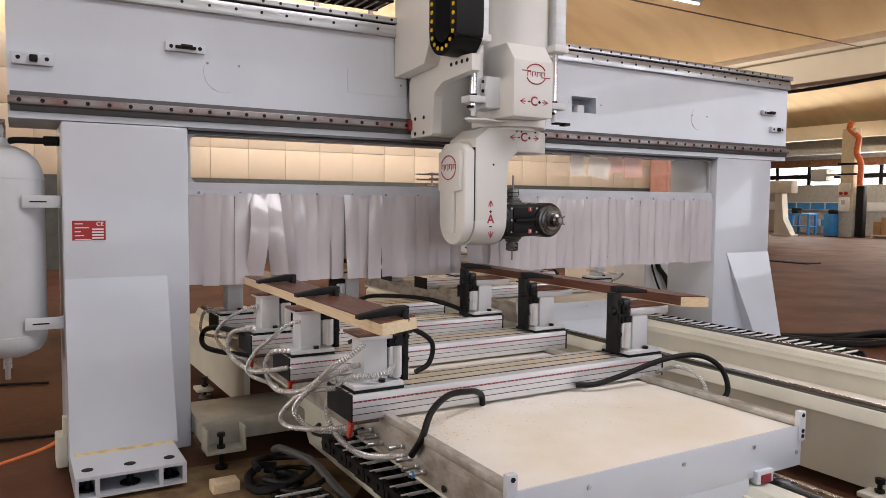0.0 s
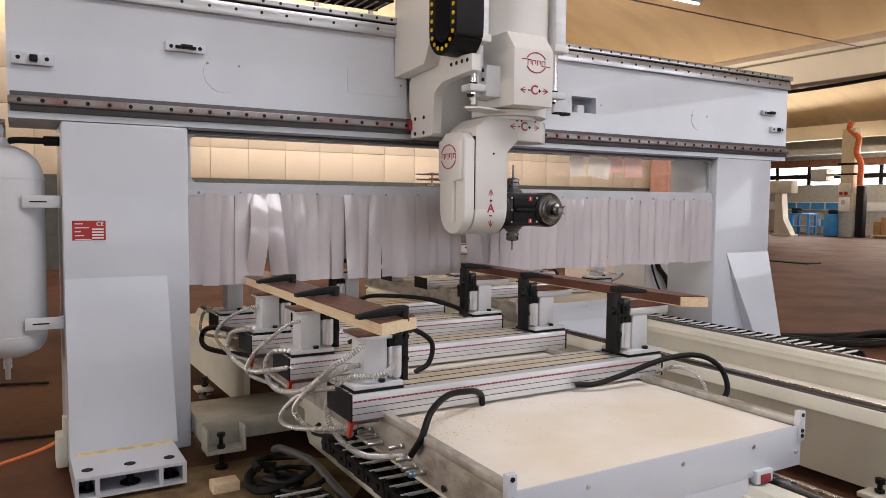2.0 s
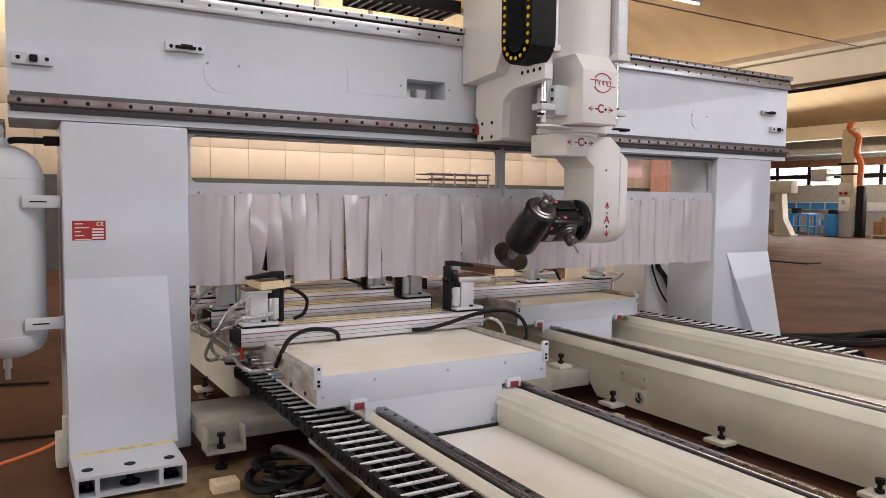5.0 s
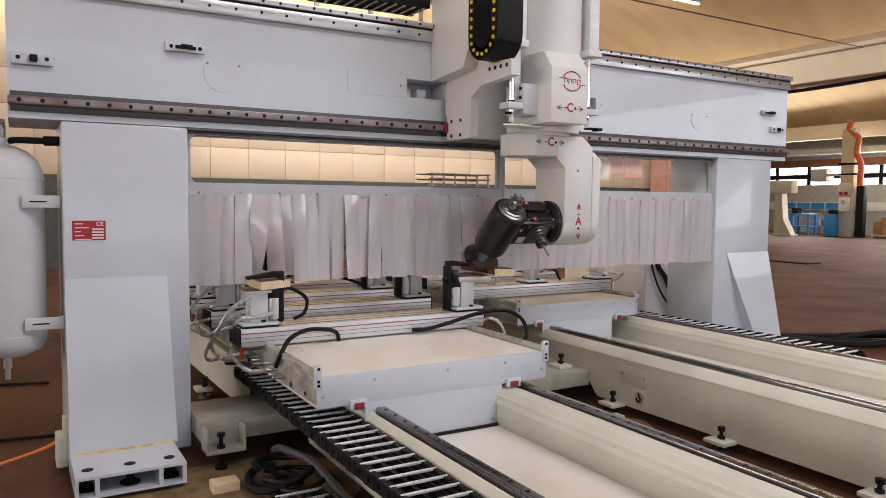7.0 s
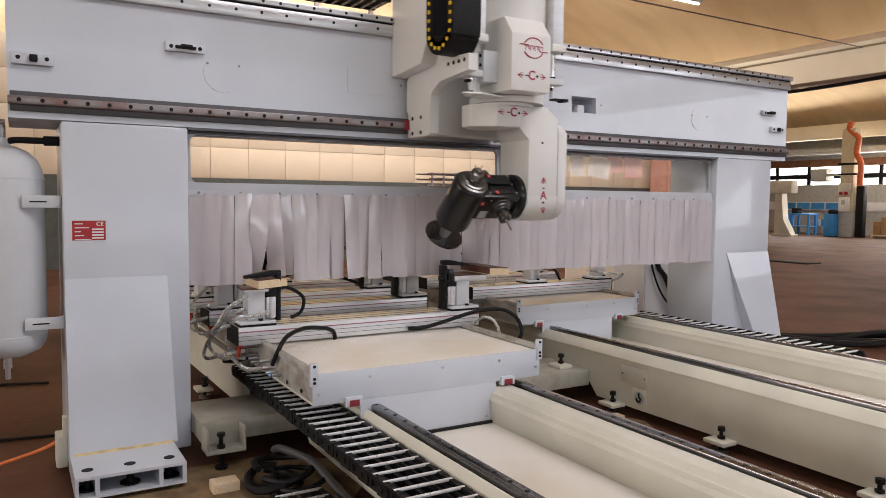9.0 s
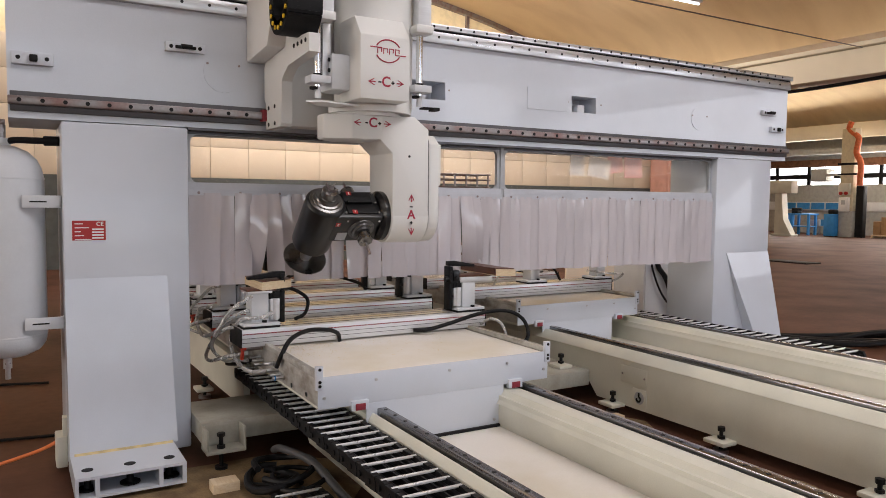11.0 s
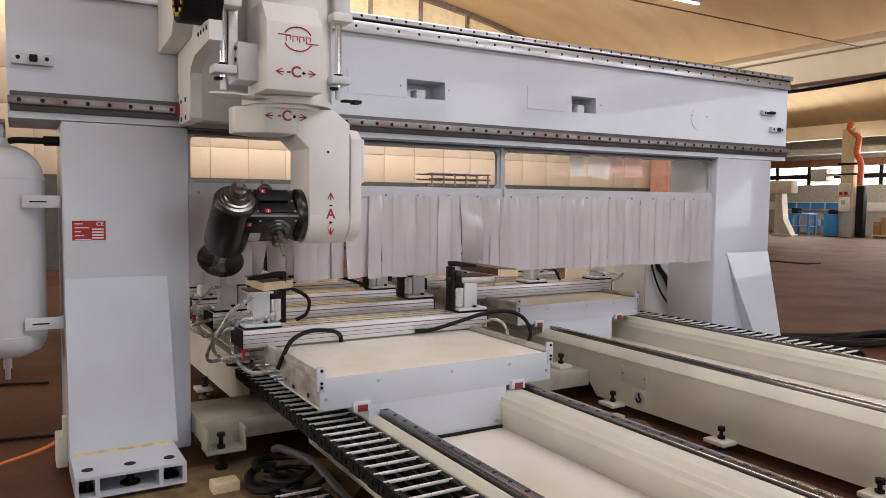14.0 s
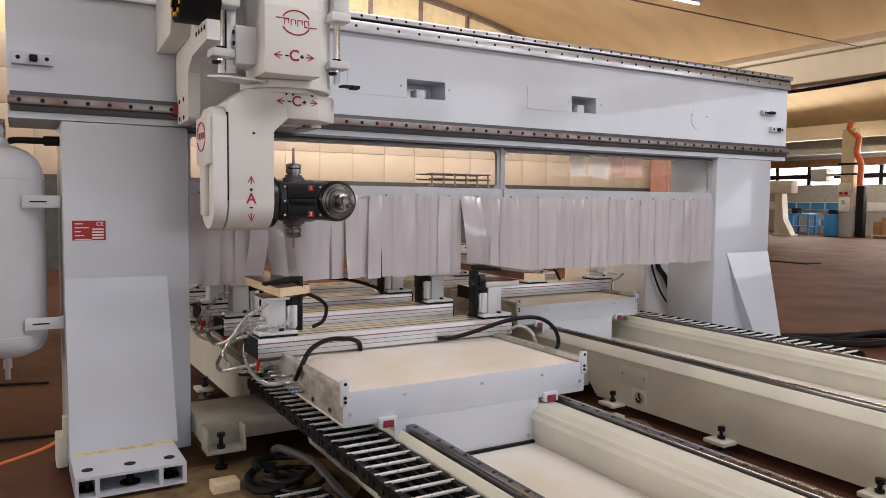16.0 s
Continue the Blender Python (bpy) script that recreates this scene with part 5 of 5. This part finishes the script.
    part("plus_mark", Geo().box(2.692, 2.710, 3.518, 3.521, 2.082, 2.089).box(2.698, 2.704, 3.518, 3.521, 2.076, 2.095), DARK, ram)
    part("lettering", text_mesh("C", 0.074, REDINK), REDINK, ram).location = (2.662, 3.5195, 2.087)
    for x in (2.352, 2.955):
        part("rod", Geo().cyl((x, 3.70, 2.06), (x, 3.70, 2.9), 0.018, 14), CHROME, ram, "chromed piston rod")
        rb = part("rod_block", Geo().box(x - 0.055, x + 0.055, 3.65, 3.75, 2.075, 2.115, 0.005).cyl((x, 3.70, 2.0), (x, 3.70, 2.075), 0.016, 12), PODW, ram, "grey bracket holding the rod")
        bolts("nut", [(x - 0.02, 3.70, 2.045), (x, 3.70, 2.115)], (0, 0, 1), 0.024, 0.014, DARK, rb, 6)
    part("lower_bracket", Geo().prism("z", 1.975, 1.985, [(2.28, 3.68), (2.38, 3.64), (2.60, 3.70), (2.60, 3.85), (2.38, 3.80)]), HEADW, ram)
    part("sensor", Geo().box(3.0, 3.10, 3.72, 3.78, 1.995, 2.005).box(3.05, 3.09, 3.70, 3.76, 1.985, 2.003), DARK, ram)

    # ---- arm: turns about the ram's axis; built round (0, 0) ----
    R = 0.155
    prof = [(-0.295, 1.942), (-0.09, 1.942), (-0.08, 1.805), (-0.155, 1.735), (-0.155, AZ), (-0.385, AZ), (-0.385, 1.875)]
    arm = part("arm", Geo().prism("y", -R, R, prof, 0.004), HEADW, hd, "white swivelling arm with axis marks")
    neck = [(-0.10, -R), (0.085, -R), (0.215, -0.05), (0.215, 0.05), (0.085, R), (-0.10, R)]
    part("neck", Geo().prism("z", 1.804, 1.9415, neck, 0.010), HEADW, arm, "chamfered end of the arm under the ram")
    part("hub", Geo().lathe((-0.385, 0, AZ), (-0.154, 0, AZ), [(0, R), (0.226, R), (0.231, R - 0.005)], 48), HEADW, arm)
    part("turning_ring", Geo().cyl((-OFF, 0, 1.935), (-OFF, 0, 1.957), 0.19, 36), HEADW, arm)
    bolts("ring_bolt", [(-0.055 + 0.035 * k, -R + 0.001, 1.93) for k in (-1, 0, 3)], (0, -1, 0), 0.006, 0.004, DARK, arm, 8)
    cap = [(R - 0.004, 1.80), (R - 0.004, AZ)] + [((R - 0.004) * math.cos(g), AZ - (R - 0.004) * math.sin(g)) for g in [radians(15 + 150 * k / 10) for k in range(11)]] + [(-R + 0.004, AZ), (-R + 0.004, 1.80), (-0.09, 1.85), (0.09, 1.85)]
    part("arm_cap", Geo().prism("x", -0.46, -0.390, cap, 0.010), HEADW, arm, "rounded side cap of the arm")
    part("cap_rib", Geo().prism("x", -0.485, -0.458, [(p[0] * 0.98, p[1] if p[1] < 1.7 else p[1]) for p in [(0.13, 1.80), (0.13, 1.56), (0.05, 1.55), (0.05, 1.30), (-0.05, 1.30), (-0.05, 1.55), (-0.13, 1.56), (-0.13, 1.80)]], 0.008), HEADW, arm)
    part("seam", Geo().box(-0.391, -0.384, -R + 0.007, R - 0.007, 1.38, 1.82), DARK, arm)
    lg = Geo()
    for s in (1, -1):
        lg.tube([(-0.4865, 0.088 * math.cos(g), 1.70 + s * 0.072 * math.sin(g)) for g in [radians(20 + 140 * k / 10) for k in range(11)]], 0.0035, 6, 2)
    for k in range(4):
        lg.box(-0.488, -0.4845, -0.088 + 0.045 * k, -0.083 + 0.045 * k, 1.682, 1.720).box(-0.488, -0.4845, -0.083 + 0.045 * k, -0.055 + 0.045 * k, 1.715, 1.720).box(-0.488, -0.4845, -0.060 + 0.045 * k, -0.055 + 0.045 * k, 1.692, 1.715)
    part("logo", lg, REDINK, arm, "dark red printed mark")
    for sgn in (-1, 1):
        y = sgn * (R + 0.001)
        part("arrow_mark", arrow(Geo(), -0.115, 1.893, -1, 0, y), REDINK, arm)
        part("arrow_mark", arrow(Geo(), 0.055, 1.893, 1, 0, y), REDINK, arm)
        part("arrow_mark", arrow(Geo(), -0.275, 1.478, 0, 1, y), REDINK, arm)
        part("arrow_mark", arrow(Geo(), -0.275, 1.30, 0, -1, y), REDINK, arm)
        m1, m2 = (-0.074, 0.006) if sgn < 0 else (0.006, -0.074)
        part("minus_mark", Geo().box(m1 - 0.009, m1 + 0.009, y - 0.001, y + 0.001, 1.890, 1.897), DARK, arm)
        part("plus_mark", Geo().box(m2 - 0.009, m2 + 0.009, y - 0.001, y + 0.001, 1.890, 1.897).box(m2 - 0.003, m2 + 0.003, y - 0.001, y + 0.001, 1.884, 1.903), DARK, arm)
        a1, a2 = (1.343, 1.434) if sgn < 0 else (1.434, 1.343)
        part("minus_mark", Geo().box(-0.284, -0.266, y - 0.001, y + 0.001, a1 - 0.003, a1 + 0.004), DARK, arm)
        part("plus_mark", Geo().box(-0.284, -0.266, y - 0.001, y + 0.001, a2 - 0.003, a2 + 0.004).box(-0.278, -0.272, y - 0.001, y + 0.001, a2 - 0.009, a2 + 0.010), DARK, arm)
        for ch_, x, z in (("C", -0.034, 1.895), ("A", -0.275, 1.388)):
            t = part("lettering", text_mesh(ch_, 0.074, REDINK), REDINK, arm)
            t.location = (x, y, z)
            if sgn > 0:
                t.rotation_euler = (0, 0, math.pi)
        part("screw", Geo().cyl((-0.26, y * 0.995, 1.72), (-0.26, y * 1.012, 1.72), 0.007, 8), DARK, arm)

    # ---- spindle block: turns about the arm's axis; built round (0, 0, 0), axis x ----
    MX, MR = 0.212, 0.112
    body = Geo().box(-0.115, MX, -0.100, 0.105, -0.104, 0.104, 0.018)
    blk = part("spindle_block", body, GLOSSBLK, hd, "black multi-spindle block")
    part("tilt_flange", Geo().lathe((-0.154, 0, 0), (0, 0, 0), [(0, 0.142), (0.028, 0.142), (0.042, 0.125), (0.05, 0.118)], 36), GLOSSBLK, blk)
    part("motor", Geo().lathe((MX, -0.122, 0), (MX, 0.3, 0), [(0, 0.092), (0.012, MR - 0.004), (0.02, MR), (0.33, MR), (0.348, MR - 0.006), (0.36, 0.07)], 40), GLOSSBLK, blk, "black lacquered spindle motor")
    for x0, x1, z in ((-0.07, 0.10, 0.045), (-0.07, 0.10, -0.045)):
        part("cover_plate", Geo().box(x0, x1, -0.1085, -0.099, z - 0.034, z + 0.034, 0.004), BLACK, blk)
    part("cover_strip", Geo().box(-0.06, 0.09, -0.125, -0.105, -0.010, 0.010, 0.003), BLACK, blk)
    bolts("screw", [(x, -0.106, z) for x in (-0.085, 0.112) for z in (-0.075, 0.0, 0.075)], (0, -1, 0), 0.006, 0.006, STEEL, blk, 8)
    bolts("screw", [(x, y, 0.102) for x in (-0.09, 0.10) for y in (-0.07, 0.08)], (0, 0, 1), 0.006, 0.006, STEEL, blk, 8)
    part("data_plate", Geo().box(0.075, 0.135, 0.025, 0.085, 0.1035, 0.1065, 0.001), GREY, blk, "grey motor data plate")
    part("motor_flange", Geo().lathe((MX, -0.115, 0), (MX, -0.3, 0), [(0, 0.096), (0.010, 0.094), (0.014, 0.080), (0.022, 0.078), (0.026, 0.066), (0.036, 0.062)], 36), NOSE, blk, "stepped steel spindle nose")

    def collet(x, d, start, tip):
        ax = Vector(d)
        p = Vector((x, 0, 0)) + ax * start
        part("nose", Geo().lathe(p, p + ax, [(0, 0.078), (0.008, 0.076), (0.012, 0.060), (0.024, 0.058), (0.028, 0.046), (0.040, 0.045)], 28), RAILBLK, blk)
        part("collet", Geo().lathe(p + ax * 0.038, p + ax, [(0, 0.033), (0.010, 0.033), (0.013, 0.041), (0.034, 0.041), (0.036, 0.037), (0.040, 0.041), (0.058, 0.040), (0.064, 0.026)], 24), NOSE, blk, "polished steel collet chuck")
        if tip:
            part("cutter", Geo().cyl(p + ax * 0.1, p + ax * (0.1 + tip), 0.008, 10, 0.006), DSTEEL, blk)
    collet(0.0, (0, 0, 1), 0.10, 0.085)
    collet(0.0, (0, 0, -1), 0.10, 0.06)
    part("collet", Geo().lathe((MX, -0.145, 0), (MX, -1, 0), [(0, 0.046), (0.014, 0.046), (0.017, 0.040), (0.020, 0.044), (0.056, 0.042), (0.064, 0.028)], 24), NOSE, blk, "polished steel collet chuck")
    cut = Geo()
    for k in range(4):
        g = radians(45 + 90 * k)
        cut.cyl((MX + 0.012 * math.cos(g), -0.205, 0.012 * math.sin(g)), (MX + 0.036 * math.cos(g), -0.235, 0.036 * math.sin(g)), 0.004, 6)
    part("cutter", cut.cyl((MX, -0.205, 0), (MX, -0.222, 0), 0.016, 12), DSTEEL, blk)
    part("saw_arbor", Geo().lathe((MX, 0.235, 0), (MX, 0.6, 0), [(0, 0.042), (0.012, 0.038), (0.10, 0.036), (0.104, 0.030), (0.128, 0.030), (0.13, 0.048), (0.138, 0.046)], 24), STEEL, blk)
    YS = 0.360
    saw = Geo().lathe((MX, YS, 0), (MX, 0.5, 0), [(0, 0.1255), (0.003, 0.1255)], 60)
    for k in range(54):
        g = 2 * math.pi * k / 54
        c, s_ = math.cos(g), math.sin(g)
        c2, s2 = math.cos(g + 0.06), math.sin(g + 0.06)
        saw.add([(MX + r * a, YS + e, r * b) for e in (-0.0005, 0.0035) for r, a, b in ((0.1245, c, s_), (0.1285, c, s_), (0.1245, c2, s2))], [(0, 1, 2), (5, 4, 3), (0, 3, 4, 1), (1, 4, 5, 2)])
    part("saw_blade", saw, NOSE, blk, "round steel saw blade")
    for z, num in ((0.070, "1"), (-0.070, "3")):
        t = part("spindle_mark", Geo().box(0.045, 0.073, -0.1105, -0.1085, z - 0.014, z + 0.014), RED, blk)
        part("lettering", text_mesh(num, 0.024, WHITEI), WHITEI, t).location = (0.059, -0.1115, z)
    t = part("spindle_mark", Geo().box(0.135, 0.163, -0.055, -0.027, 0.1035, 0.1055), RED, blk)
    m2 = text_mesh("2", 0.024, WHITEI)
    m2.transform(Matrix.Rotation(radians(-90), 4, "X"))
    part("lettering", m2, WHITEI, t).location = (0.149, -0.041, 0.1062)
    return hd, ram, arm, blk


head, ram, arm, block = machining_head()


def motions():
    # carriage along the beam and ram height: seconds, x, z
    travel = [(0, 0, 0), (0.5, -0.004, -0.006), (1.0, 0, -0.004), (1.5, 0, 0.015), (2.0, 0, 0.066), (2.5, 0.006, 0.107), (3.0, 0.254, 0.132), (3.5, 0.55, 0.141), (4.0, 0.593, 0.085), (4.4, 0.575, 0.03), (5.4, 0.48, -0.012), (6.5, 0.362, -0.02), (7.0, 0.274, -0.017), (7.5, 0.187, -0.004), (8.0, 0.122, 0.022), (8.5, 0.096, 0.050), (9.0, -0.02, 0.149), (9.2, -0.254, 0.163), (9.6, -0.62, 0.15), (10.3, -0.87, 0.08), (11.3, -1.005, 0.009), (11.5, -1.036, -0.003), (12.0, -1.117, -0.016), (12.5, -1.206, -0.017), (13.0, -1.294, -0.018), (13.5, -1.38, -0.002), (14.0, -1.455, 0.032), (14.5, -1.464, 0.065), (15.0, -1.464, 0.136), (15.5, -1.464, 0.140), (16.0, -1.464, 0.110)]
    walk(head, [(t, pose(x, 0, 0)) for t, x, z in travel])
    walk(ram, [(t, pose(0, 0, z)) for t, x, z in travel])

    # swivel of the arm and tilt of the block, in degrees
    T = 180 + 44
    turns = [(0, 0, 0), (2.45, 0, 0), (2.6, 8, 6), (2.7, 20, 16), (2.8, 36, 34), (2.9, 54, 58), (3.0, 74, 86), (3.1, 100, 114), (3.2, 130, 146), (3.3, 158, 178), (3.4, 174, 197), (3.5, 179, 210), (3.6, 180, 219), (3.8, 180, T), (14.6, 180, T), (14.85, 180, T - 2), (15.0, 180, 219), (15.1, 173, 204), (15.2, 152, 181), (15.3, 122, 158), (15.4, 93, 133), (15.5, 75, 112), (15.6, 50, 74), (15.7, 28, 42), (15.8, 12, 20), (15.9, 3, 6), (16.0, 0, 0)]

    def at(rows, t):
        for p, q in zip(rows, rows[1:]):
            if p[0] <= t <= q[0]:
                u = (t - p[0]) / (q[0] - p[0])
                return [a + (b - a) * u for a, b in zip(p[1:], q[1:])]
        return list(rows[-1][1:])

    times = sorted(set([r[0] for r in travel] + [r[0] for r in turns]))
    arm_rows, block_rows = [], []
    for t in times:
        z = at(travel, t)[1]
        c, a = at(turns, t)
        m = Matrix.Translation((CX, CY, z)) @ Matrix.Rotation(radians(c), 4, "Z") @ Matrix.Translation((OFF, 0, 0))
        arm_rows.append((t, m))
        block_rows.append((t, m @ Matrix.Translation((0, 0, AZ)) @ Matrix.Rotation(radians(a), 4, "X")))
    walk(arm, arm_rows)
    walk(block, block_rows)

    # table and the planks on it
    slide = [(0, 1.69), (0.5, 1.708), (1.0, 1.704), (1.5, 1.692), (2.0, 1.692), (2.5, 1.729), (3.0, 2.395), (3.5, 3.175), (4.0, 3.262), (4.4, 3.255), (6.5, 3.255), (7.0, 3.255), (7.5, 3.252), (8.0, 3.226), (8.5, 3.212), (9.0, 3.312), (9.4, 3.32), (11.0, 3.24), (11.5, 3.243), (12.0, 3.255), (13.0, 3.255), (13.5, 3.248), (14.0, 3.215), (14.5, 3.230), (15.0, 3.288), (15.5, 3.126), (16.0, 2.932)]
    for ob in (table1, plank_l, plank_r):
        walk(ob, [(t, pose(0, y, 0)) for t, y in slide])
    # strips pushed aside by the planks
    for st, bulge, r in STRIPS:
        if bulge:
            x, y, z = st.location
            f = 0.8 + 0.3 * r
            walk(st, [(0, pose(x, y, z, -10 * f, 0, 6 * r)), (2.5, pose(x, y, z, -10 * f, 0, 6 * r)), (3.0, pose(x, y, z, 16 * f, 0, 12 * r)), (3.5, pose(x, y, z, 8 * f, 0, 10 * r)), (4.2, pose(x, y, z, 4 * f, 0, 6 * r)), (15.0, pose(x, y, z, 4 * f, 0, 6 * r)), (15.5, pose(x, y, z, -6 * f, 0, 6 * r)), (16.0, pose(x, y, z, -9 * f, 0, 8 * r))])


motions()
